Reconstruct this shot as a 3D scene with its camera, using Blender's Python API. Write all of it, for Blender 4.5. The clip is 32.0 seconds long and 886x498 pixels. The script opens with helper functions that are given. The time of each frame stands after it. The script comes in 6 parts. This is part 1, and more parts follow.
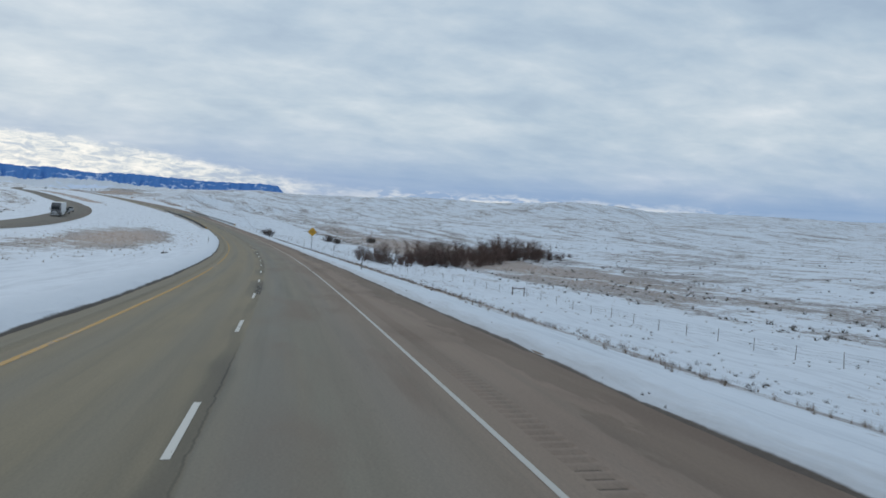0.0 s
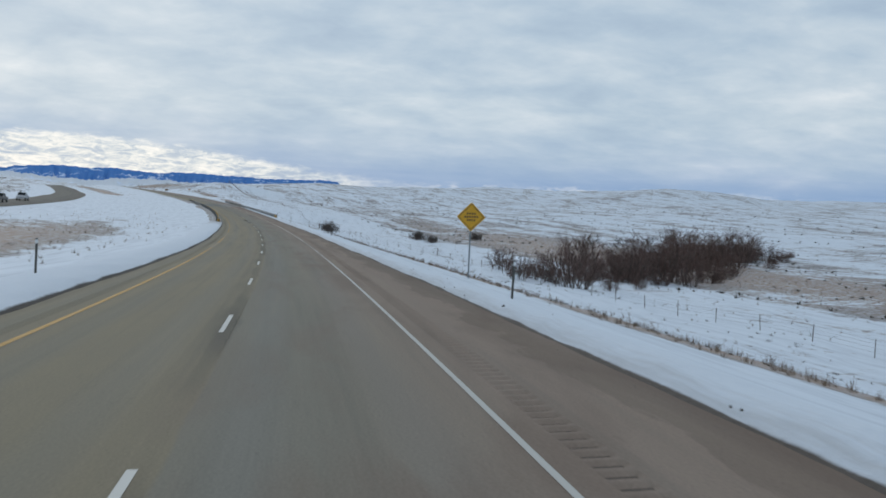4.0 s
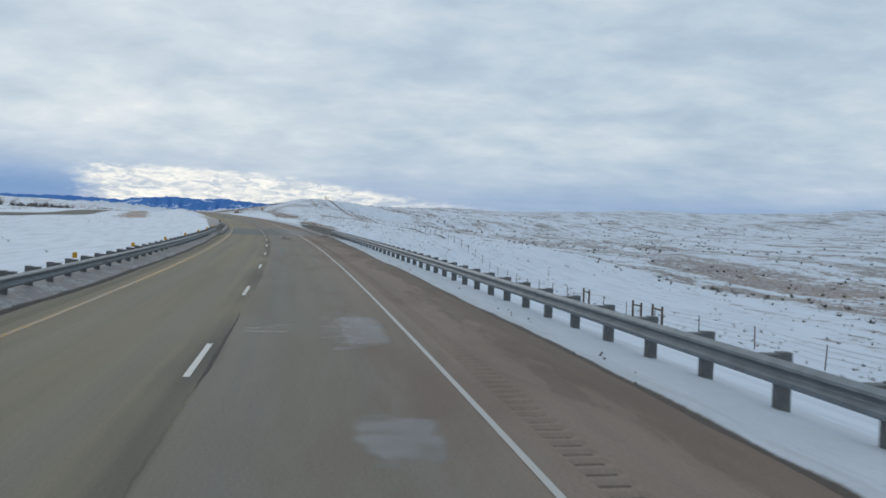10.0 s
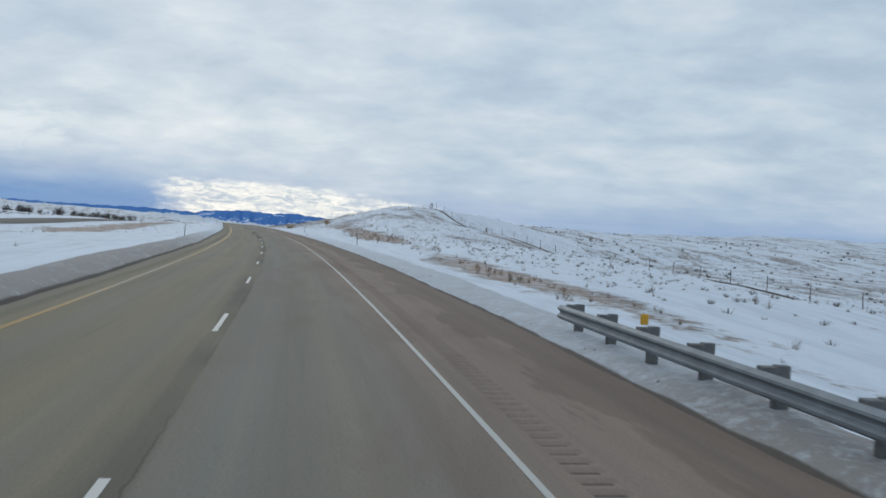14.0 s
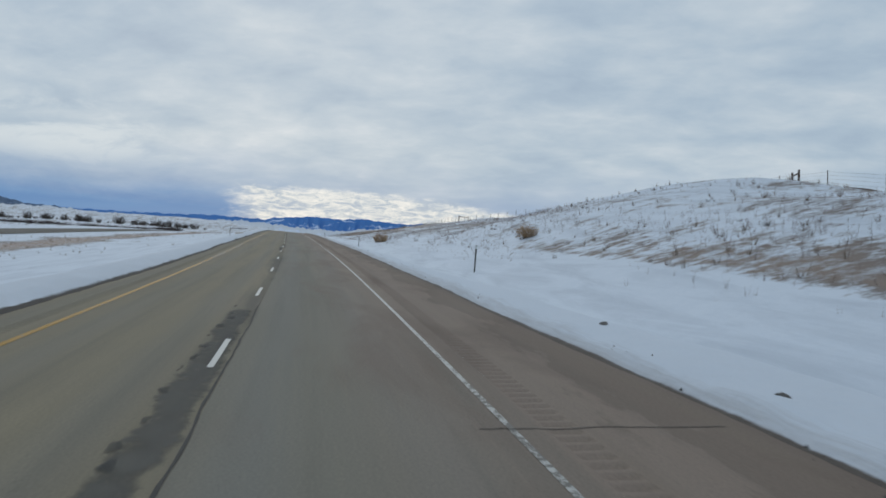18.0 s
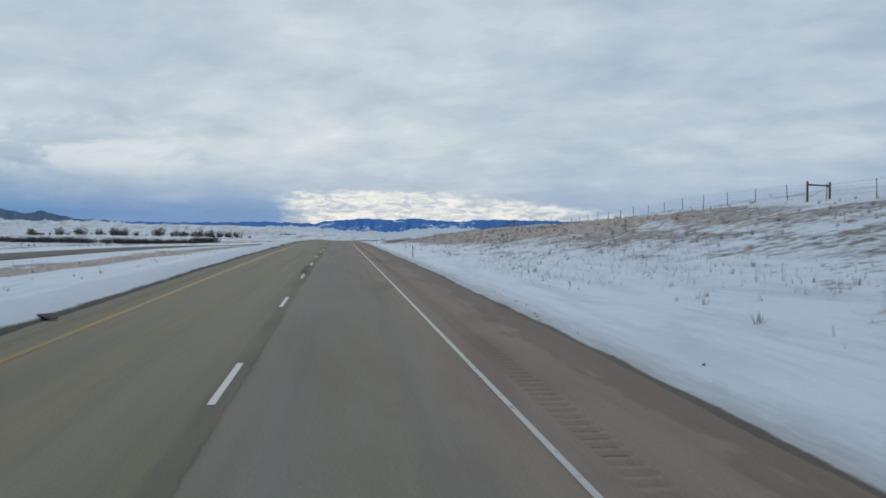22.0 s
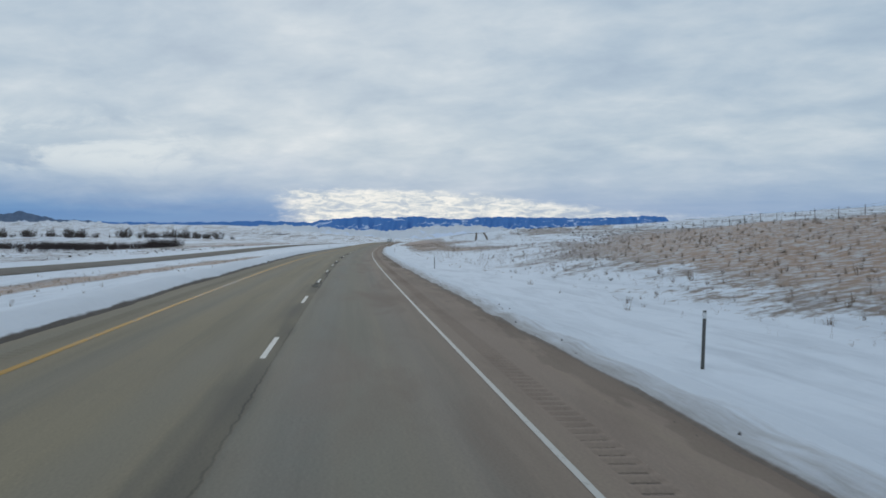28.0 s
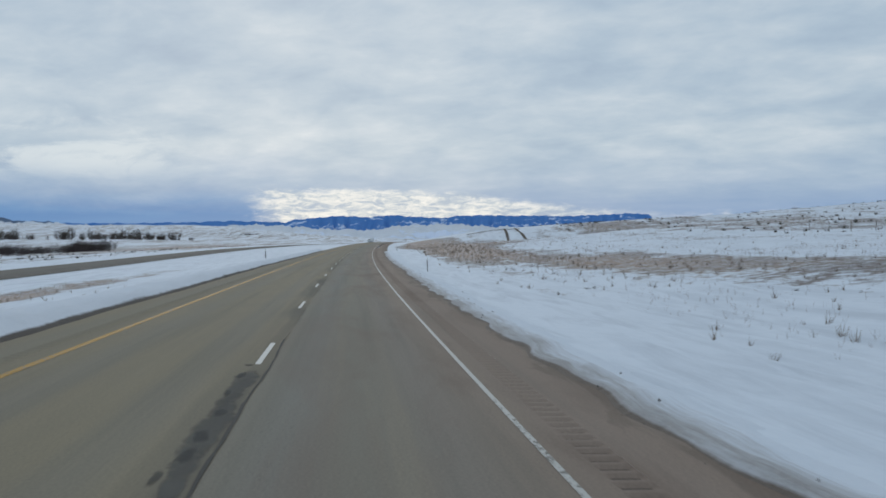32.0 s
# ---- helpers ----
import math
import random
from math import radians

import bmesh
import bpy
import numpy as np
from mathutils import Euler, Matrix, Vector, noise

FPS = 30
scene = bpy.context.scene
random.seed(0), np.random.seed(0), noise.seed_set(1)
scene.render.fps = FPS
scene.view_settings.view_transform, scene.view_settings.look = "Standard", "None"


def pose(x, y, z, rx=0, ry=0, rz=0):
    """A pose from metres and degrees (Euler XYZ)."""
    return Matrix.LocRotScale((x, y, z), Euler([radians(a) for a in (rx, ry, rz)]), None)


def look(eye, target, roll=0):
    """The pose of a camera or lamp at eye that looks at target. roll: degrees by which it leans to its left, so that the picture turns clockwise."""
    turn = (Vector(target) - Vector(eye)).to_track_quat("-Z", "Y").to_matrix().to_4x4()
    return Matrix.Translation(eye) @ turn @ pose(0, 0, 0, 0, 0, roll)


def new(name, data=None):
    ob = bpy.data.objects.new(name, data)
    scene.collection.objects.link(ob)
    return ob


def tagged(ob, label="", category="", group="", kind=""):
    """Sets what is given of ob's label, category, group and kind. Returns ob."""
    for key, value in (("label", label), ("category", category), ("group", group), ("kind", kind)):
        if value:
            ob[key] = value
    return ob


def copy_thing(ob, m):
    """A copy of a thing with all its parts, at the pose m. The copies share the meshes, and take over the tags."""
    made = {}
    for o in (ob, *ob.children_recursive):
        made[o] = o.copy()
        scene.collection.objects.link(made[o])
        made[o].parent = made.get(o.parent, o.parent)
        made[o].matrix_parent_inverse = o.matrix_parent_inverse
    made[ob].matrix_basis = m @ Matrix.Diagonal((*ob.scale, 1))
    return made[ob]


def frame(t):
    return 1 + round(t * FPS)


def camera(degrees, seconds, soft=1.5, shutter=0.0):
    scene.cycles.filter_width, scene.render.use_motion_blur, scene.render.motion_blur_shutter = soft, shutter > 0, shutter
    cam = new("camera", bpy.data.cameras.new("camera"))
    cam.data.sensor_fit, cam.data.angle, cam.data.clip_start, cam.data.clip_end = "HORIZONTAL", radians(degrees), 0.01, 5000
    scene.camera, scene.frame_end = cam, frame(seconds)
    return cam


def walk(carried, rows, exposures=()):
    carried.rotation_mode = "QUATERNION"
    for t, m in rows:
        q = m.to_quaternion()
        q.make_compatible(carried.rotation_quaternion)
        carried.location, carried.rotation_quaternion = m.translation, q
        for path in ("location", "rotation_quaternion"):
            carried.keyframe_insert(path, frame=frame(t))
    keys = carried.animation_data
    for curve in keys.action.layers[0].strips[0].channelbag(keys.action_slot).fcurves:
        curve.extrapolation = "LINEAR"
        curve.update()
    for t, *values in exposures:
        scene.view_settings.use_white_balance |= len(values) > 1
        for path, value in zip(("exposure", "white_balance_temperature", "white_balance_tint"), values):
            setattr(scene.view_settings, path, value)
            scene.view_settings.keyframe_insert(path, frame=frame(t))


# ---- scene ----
cam = camera(57.096, 32.0, soft=1.7, shutter=0.06)
walk(cam, [
    (0, pose(0.661, 43.740, -0.032, 87.844, -3.875, -9.143)),
    (0.5, pose(0.352, 57.749, -0.651, 87.813, -3.793, -8.431)),
    (1, pose(-0.028, 71.800, -1.253, 87.873, -3.672, -7.813)),
    (1.5, pose(-0.590, 85.958, -1.813, 87.591, -3.439, -7.038)),
    (2, pose(-1.279, 100.194, -2.337, 87.439, -3.162, -6.623)),
    (2.5, pose(-2.086, 114.528, -2.820, 87.235, -2.864, -6.316)),
    (3, pose(-2.976, 128.882, -3.276, 86.960, -2.601, -6.151)),
    (3.5, pose(-3.989, 143.121, -3.691, 87.023, -2.565, -5.648)),
    (5.5, pose(-9.502, 200.964, -5.041, 87.753, -3.221, -3.518)),
    (6, pose(-11.255, 215.527, -5.278, 87.806, -3.174, -3.009)),
    (6.5, pose(-13.145, 229.992, -5.460, 88.199, -3.255, -2.157)),
    (7, pose(-15.155, 244.470, -5.610, 88.178, -3.254, -1.459)),
    (7.5, pose(-17.389, 259.055, -5.717, 88.160, -2.935, -0.960)),
    (8, pose(-19.746, 273.633, -5.784, 88.508, -2.557, -0.518)),
    (8.5, pose(-22.127, 288.097, -5.810, 88.694, -2.307, 0.115)),
    (9, pose(-24.632, 302.526, -5.795, 88.777, -2.162, 0.572)),
    (9.5, pose(-27.335, 316.992, -5.740, 88.843, -2.184, 1.188)),
    (10, pose(-30.217, 331.408, -5.645, 88.919, -2.310, 2.269)),
    (10.5, pose(-33.303, 345.681, -5.510, 88.918, -2.574, 3.016)),
    (11, pose(-36.535, 359.906, -5.340, 89.599, -2.742, 3.480)),
    (11.5, pose(-39.827, 374.148, -5.137, 89.747, -2.518, 4.072)),
    (12, pose(-43.290, 388.399, -4.905, 89.534, -2.129, 4.880)),
    (12.5, pose(-47.044, 402.702, -4.650, 89.803, -1.494, 6.243)),
    (13, pose(-50.981, 416.972, -4.374, 89.334, -1.249, 6.144)),
    (13.5, pose(-55.056, 431.152, -4.080, 89.729, -2.386, 7.274)),
    (14, pose(-59.194, 445.207, -3.776, 90.027, -3.758, 7.014)),
    (14.5, pose(-63.282, 458.827, -3.468, 90.490, -3.884, 7.133)),
    (16.5, pose(-81.353, 512.137, -2.206, 90.201, -2.912, 10.320)),
    (17, pose(-86.425, 525.822, -1.897, 90.304, -3.258, 10.932)),
    (17.5, pose(-91.446, 539.117, -1.600, 90.188, -3.143, 11.488)),
    (18, pose(-96.483, 552.297, -1.299, 90.015, -2.996, 11.773)),
    (18.5, pose(-101.583, 565.391, -0.984, 89.946, -3.062, 12.135)),
    (19, pose(-106.734, 578.452, -0.661, 90.087, -3.107, 12.671)),
    (19.5, pose(-111.947, 591.575, -0.331, 90.110, -3.001, 13.591)),
    (20, pose(-117.193, 604.670, -0.002, 90.092, -2.669, 13.970)),
    (20.5, pose(-122.434, 617.662, 0.317, 89.905, -1.834, 14.372)),
    (21, pose(-127.716, 630.596, 0.630, 89.757, -0.966, 14.803)),
    (21.5, pose(-133.086, 643.475, 0.941, 89.633, -0.526, 15.017)),
    (22, pose(-138.495, 656.349, 1.247, 89.677, -0.263, 15.334)),
    (22.5, pose(-143.918, 669.304, 1.546, 89.670, -0.099, 15.508)),
    (23, pose(-149.327, 682.238, 1.836, 89.674, 0.024, 15.578)),
    (23.5, pose(-154.669, 695.057, 2.114, 89.777, 0.254, 15.679)),
    (24, pose(-159.994, 707.826, 2.380, 89.640, 0.399, 15.847)),
    (24.5, pose(-165.359, 720.579, 2.638, 89.515, 0.212, 15.690)),
    (25, pose(-170.695, 733.323, 2.868, 89.588, -0.001, 15.727)),
    (27.5, pose(-196.977, 797.106, 3.794, 89.391, -0.006, 15.299)),
    (28, pose(-202.088, 809.900, 3.921, 89.545, 0.226, 15.177)),
    (28.5, pose(-207.221, 822.681, 4.030, 89.621, 0.233, 15.239)),
    (29, pose(-212.344, 835.486, 4.127, 89.534, 0.217, 15.062)),
    (29.5, pose(-217.453, 848.401, 4.206, 89.463, 0.288, 14.931)),
    (30, pose(-222.493, 861.272, 4.270, 89.579, 0.341, 14.908)),
    (30.5, pose(-227.384, 873.896, 4.319, 89.568, 0.247, 14.040)),
    (31, pose(-232.203, 886.502, 4.355, 89.639, 0.194, 13.830)),
    (31.5, pose(-236.999, 899.300, 4.377, 89.618, 0.380, 13.698)),
    (32, pose(-241.779, 912.151, 4.393, 89.486, 0.639, 13.492)),
], exposures=[(0, 0.03), (8, 0.05), (14, 0.06), (16.5, -0.12), (20, -0.14), (23, -0.07), (32, -0.07)])

# ---- world and light ----

def nodes_of(owner):
    owner.use_nodes = True
    tree = owner.node_tree
    tree.nodes.clear()
    return tree


def add(tree, kind, links=(), **values):
    """A node; links: (input name or index, socket); values: attributes, or inputs by in_<name>."""
    n = tree.nodes.new(kind)
    for key, v in values.items():
        setattr(n, key, v)
    for sock, src in links:
        if hasattr(src, "is_output"):
            tree.links.new(src, n.inputs[sock])
        else:
            n.inputs[sock].default_value = src
    return n


def math_node(tree, op, a, b=0.0, clamp=False):
    return add(tree, "ShaderNodeMath", [(0, a), (1, b)], operation=op, use_clamp=clamp).outputs[0]


def ramp(tree, fac, stops, mode="LINEAR"):
    n = add(tree, "ShaderNodeValToRGB", [(0, fac)])
    n.color_ramp.interpolation = mode
    el = n.color_ramp.elements
    while len(el) < len(stops):
        el.new(0.5)
    for e, (p, c) in zip(el, stops):
        e.position = p
        e.color = (*c, 1) if len(c) == 3 else c
    return n.outputs[0]


def grey(tree, fac, lo, hi):
    return add(tree, "ShaderNodeMapRange", [(0, fac), (1, lo), (2, hi)], clamp=True).outputs[0]


def mix(tree, fac, a, b, blend="MIX"):
    n = add(tree, "ShaderNodeMix", [(0, fac), (6, a), (7, b)], data_type="RGBA", blend_type=blend)
    return n.outputs[2]


def noise_node(tree, vec, scale, detail=4.0, rough=0.55, dist=0.0):
    return add(tree, "ShaderNodeTexNoise", [("Vector", vec), ("Scale", scale), ("Detail", detail), ("Roughness", rough), ("Distortion", dist)]).outputs[0]


SUN_ELEV, SUN_YAW = radians(24), radians(25)


def make_world():
    world = bpy.data.worlds.new("overcast_sky")
    scene.world = world
    tr = nodes_of(world)
    d = add(tr, "ShaderNodeTexCoord").outputs["Generated"]
    sep = add(tr, "ShaderNodeSeparateXYZ", [(0, d)]).outputs
    up = math_node(tr, "MAXIMUM", sep[2], 0.0)
    # cloud deck: the direction meets a layer overhead
    den = math_node(tr, "ADD", up, 0.24)
    deck = add(tr, "ShaderNodeCombineXYZ", [(0, math_node(tr, "DIVIDE", sep[0], den)), (1, math_node(tr, "DIVIDE", sep[1], den)), (2, 0.0)]).outputs[0]
    long_deck = add(tr, "ShaderNodeMapping", [(0, deck), (2, (0, 0, -0.26)), (3, (0.8, 1.0, 1))]).outputs[0]
    big = noise_node(tr, deck, 1.0, 3.0, 0.5, 0.3)
    small = noise_node(tr, long_deck, 3.6, 6.0, 0.55, 0.25)
    wisp = noise_node(tr, add(tr, "ShaderNodeMapping", [(0, long_deck), (1, (7, 3, 0))]).outputs[0], 7.0, 6.0, 0.6, 0.3)
    cl = math_node(tr, "ADD", math_node(tr, "MULTIPLY", big, 0.42), math_node(tr, "ADD", math_node(tr, "MULTIPLY", small, 0.38), math_node(tr, "MULTIPLY", wisp, 0.20)))
    cloud = ramp(tr, cl, [(0.36, (0.37, 0.475, 0.60)), (0.45, (0.445, 0.555, 0.665)), (0.53, (0.54, 0.635, 0.72)), (0.60, (0.64, 0.715, 0.78)), (0.67, (0.78, 0.825, 0.86))])
    el = sep[2]
    az = math_node(tr, "ARCTAN2", math_node(tr, "MULTIPLY", sep[0], -1.0), sep[1])
    flat = add(tr, "ShaderNodeCombineXYZ", [(0, math_node(tr, "MULTIPLY", az, 13.0)), (1, math_node(tr, "MULTIPLY", el, 34.0)), (2, 0.0)]).outputs[0]

    def step(x, lo, hi):
        up_way = lo < hi
        return add(tr, "ShaderNodeMapRange", [(0, x), (1, min(lo, hi)), (2, max(lo, hi)), (3, 0.0 if up_way else 1.0), (4, 1.0 if up_way else 0.0)], interpolation_type="SMOOTHSTEP").outputs[0]

    def times(*fs):
        out = fs[0]
        for f in fs[1:]:
            out = math_node(tr, "MULTIPLY", out, f)
        return out

    def shaken(x, noise, amount):
        return math_node(tr, "ADD", x, math_node(tr, "MULTIPLY", math_node(tr, "SUBTRACT", noise, 0.5), amount))
    # blue rain band along the horizon, deepest beside the mesa
    band_n = noise_node(tr, flat, 0.7, 6.0, 0.6, 0.3)
    strata = noise_node(tr, add(tr, "ShaderNodeMapping", [(0, flat), (3, (0.28, 1.6, 1))]).outputs[0], 1.0, 6.0, 0.6, 0.5)
    low_el = shaken(el, band_n, 0.045)
    band = math_node(tr, "ADD", times(step(low_el, 0.125, 0.03), 0.62), times(step(shaken(el, band_n, 0.03), 0.072, 0.025), 0.46))
    deep = step(shaken(az, band_n, 0.12), radians(15), radians(29))
    blue = mix(tr, deep, mix(tr, strata, (0.14, 0.28, 0.54, 1), (0.33, 0.46, 0.66, 1)), mix(tr, strata, (0.025, 0.17, 0.47, 1), (0.09, 0.30, 0.60, 1)))
    col = mix(tr, times(band, shaken(0.93, deep, 0.14)), cloud, blue)
    # paler drift of cloud over the band
    drift_n = noise_node(tr, flat, 0.8, 6.0, 0.6, 0.4)
    drift = times(step(az, radians(27), radians(36)), step(el, 0.065, 0.10), step(el, 0.165, 0.12), step(drift_n, 0.42, 0.60))
    col = mix(tr, times(drift, 0.75), col, (0.72, 0.79, 0.83, 1))
    # bright break in the clouds over the mesa, thinning out to the right
    fine_flat = add(tr, "ShaderNodeMapping", [(0, flat), (1, (4.0, 2.0, 0)), (3, (1.0, 1.35, 1))]).outputs[0]
    edge_n = noise_node(tr, fine_flat, 2.2, 8.0, 0.62, 0.4)
    puff = noise_node(tr, fine_flat, 3.6, 9.0, 0.66, 0.7)
    lump = noise_node(tr, fine_flat, 1.1, 4.0, 0.55, 0.3)
    top = math_node(tr, "ADD", 0.033, math_node(tr, "MULTIPLY", step(az, radians(-4), radians(20)), 0.034))
    under = step(math_node(tr, "SUBTRACT", top, shaken(el, edge_n, 0.030)), -0.003, 0.009)
    gap = times(under, step(shaken(az, edge_n, 0.08), radians(27.2), radians(24.6)), step(shaken(az, edge_n, 0.25), radians(-9), radians(10)))
    body = math_node(tr, "ADD", math_node(tr, "MULTIPLY", puff, 0.65), math_node(tr, "MULTIPLY", lump, 0.35))
    glow = ramp(tr, body, [(0.40, (0.46, 0.55, 0.65)), (0.48, (0.62, 0.69, 0.74)), (0.55, (0.82, 0.845, 0.845)), (0.63, (0.97, 0.965, 0.935))])
    col = mix(tr, times(gap, math_node(tr, "ADD", 0.62, times(step(body, 0.40, 0.52), 0.38))), col, glow)
    low = times(step(az, radians(-2), radians(-8)), step(az, radians(-34), radians(-20)), step(el, 0.002, 0.010), step(shaken(el, edge_n, 0.02), 0.036, 0.022), step(body, 0.44, 0.55))
    col = mix(tr, times(low, 0.85), col, (0.82, 0.85, 0.86, 1))
    # clear sky above the deck shows faintly through it
    sky = add(tr, "ShaderNodeTexSky", sky_type="NISHITA", sun_disc=False, sun_elevation=SUN_ELEV, sun_rotation=-SUN_YAW)
    clear = mix(tr, 1.0, sky.outputs[0], (0.08, 0.08, 0.08, 1), "MULTIPLY")
    col = mix(tr, 0.06, col, clear)
    bg = add(tr, "ShaderNodeBackground", [(0, col), (1, 1.0)])
    add(tr, "ShaderNodeOutputWorld", [(0, bg.outputs[0])])


make_world()
sun = new("sun", bpy.data.lights.new("sun", "SUN"))
sun.data.energy, sun.data.angle, sun.data.color = 0.5, radians(30), (1.0, 0.96, 0.9)
sun.matrix_world = look((-math.sin(SUN_YAW) * 400, math.cos(SUN_YAW) * 400, 400 * math.tan(SUN_ELEV)), (0, 0, 0))

# ---- the road's line: bend (1e-4 per m), climb (per cent) and bank (degrees) every 60 m ----
BEND = [4.54, 5.372, 6.04, 6.34, 6.61, 6.955, 7.478, 7.96, 7.472, 5.625, 3.077, 0.892, -0.244, -0.962, -1.831, -2.588, -2.8, -2.83, -2.84, -2.85, -2.86, -2.87, -2.88, -2.9, -2.9, -2.9, -2.9]
CLIMB = [-5.678, -4.316, -3.174, -2.225, -0.915, 0.174, 1.298, 1.953, 2.288, 2.053, 2.401, 2.28, 1.992, 1.496, 0.897, 0.392, 0.039, 0.35, 0.7, 0.9, 0.9, 0.6, 0.3, 0, 0, 0, 0]
BANK = [1.662, 1.966, 2.162, 2.138, 1.911, 1.179, 0.787, 0.742, 0.619, 1.503, 1.445, -0.26, -1.094, -1.551, -1.698, -2.098, -2.386, -2.195, -1.741, -1.248, -0.819, -0.49, -0.259, -0.107, -0.011, 0.054, 0.104]
KNOT = -40.0 + 60.0 * np.arange(27)
SG = np.arange(-40.0, 1520.1, 2.0)
LANE = 3.66


def summed(v):
    return np.concatenate([[0], np.cumsum((v[1:] + v[:-1]) * 0.5 * 2.0)])


PSI = summed(np.interp(SG, KNOT, BEND) * 1e-4)
AX, AY = summed(-np.sin(PSI)), summed(np.cos(PSI))
AZ = summed(np.interp(SG, KNOT, CLIMB) * 0.01)
TILT = np.radians(np.interp(SG, KNOT, BANK))


def axis(s):
    """x, y, z, heading and bank of the lane line at s metres; straight on past both ends."""
    s = np.asarray(s, float)
    c = np.clip(s, SG[0], SG[-1])
    psi = np.interp(c, SG, PSI)
    over = s - c
    climb = np.where(over < 0, CLIMB[0] * 0.01, 0.0)
    return (np.interp(c, SG, AX) - np.sin(psi) * over, np.interp(c, SG, AY) + np.cos(psi) * over,
            np.interp(c, SG, AZ) + climb * over, psi, np.interp(c, SG, TILT))


def at_road(s, u, dz=0.0):
    """Points u metres right of the lane line, dz over the banked pavement plane (bank held past the shoulders)."""
    x, y, z, psi, tilt = axis(s)
    return np.stack([x + u * np.cos(psi), y + u * np.sin(psi), z + np.clip(u, -5.2, 6.7) * np.tan(tilt) + dz], -1)


def spot(s, u, dz=0.0, turn=0.0):
    """A pose on the ground at (s, u), facing along the road (+y ahead)."""
    p = at_road(s, u, dz)
    return pose(float(p[0]), float(p[1]), float(p[2]), 0, 0, math.degrees(float(axis(s)[3])) + turn)

# ---- materials ----
def material(name, rough=0.8, metal=0.0):
    m = bpy.data.materials.new(name)
    tr = nodes_of(m)
    b = add(tr, "ShaderNodeBsdfPrincipled", [("Roughness", rough), ("Metallic", metal)])
    add(tr, "ShaderNodeOutputMaterial", [(0, b.outputs[0])])
    return m, tr, b


def bumped(tr, b, height, strength=0.4, dist=0.02):
    n = add(tr, "ShaderNodeBump", [("Height", height), ("Strength", strength), ("Distance", dist)])
    tr.links.new(n.outputs[0], b.inputs["Normal"])


def plain(name, col, rough=0.7, metal=0.0, vary=0.25, scale=6.0, bump=0.15):
    """One stuff with mottling at two scales and a little relief."""
    m, tr, b = material(name, rough, metal)
    co = add(tr, "ShaderNodeTexCoord").outputs["Object"]
    n1, n2 = noise_node(tr, co, scale), noise_node(tr, co, scale * 9)
    f = math_node(tr, "ADD", math_node(tr, "MULTIPLY", n1, 0.65), math_node(tr, "MULTIPLY", n2, 0.35))
    lo = tuple(c * (1 - vary) for c in col) + (1,)
    hi = tuple(min(1, c * (1 + vary)) for c in col) + (1,)
    tr.links.new(mix(tr, grey(tr, f, 0.3, 0.7), lo, hi), b.inputs["Base Color"])
    tr.links.new(add(tr, "ShaderNodeMapRange", [(0, n2), (1, 0.3), (2, 0.7), (3, max(0.05, rough - 0.12)), (4, min(1.0, rough + 0.12))]).outputs[0], b.inputs["Roughness"])
    bumped(tr, b, n2, bump)
    return m


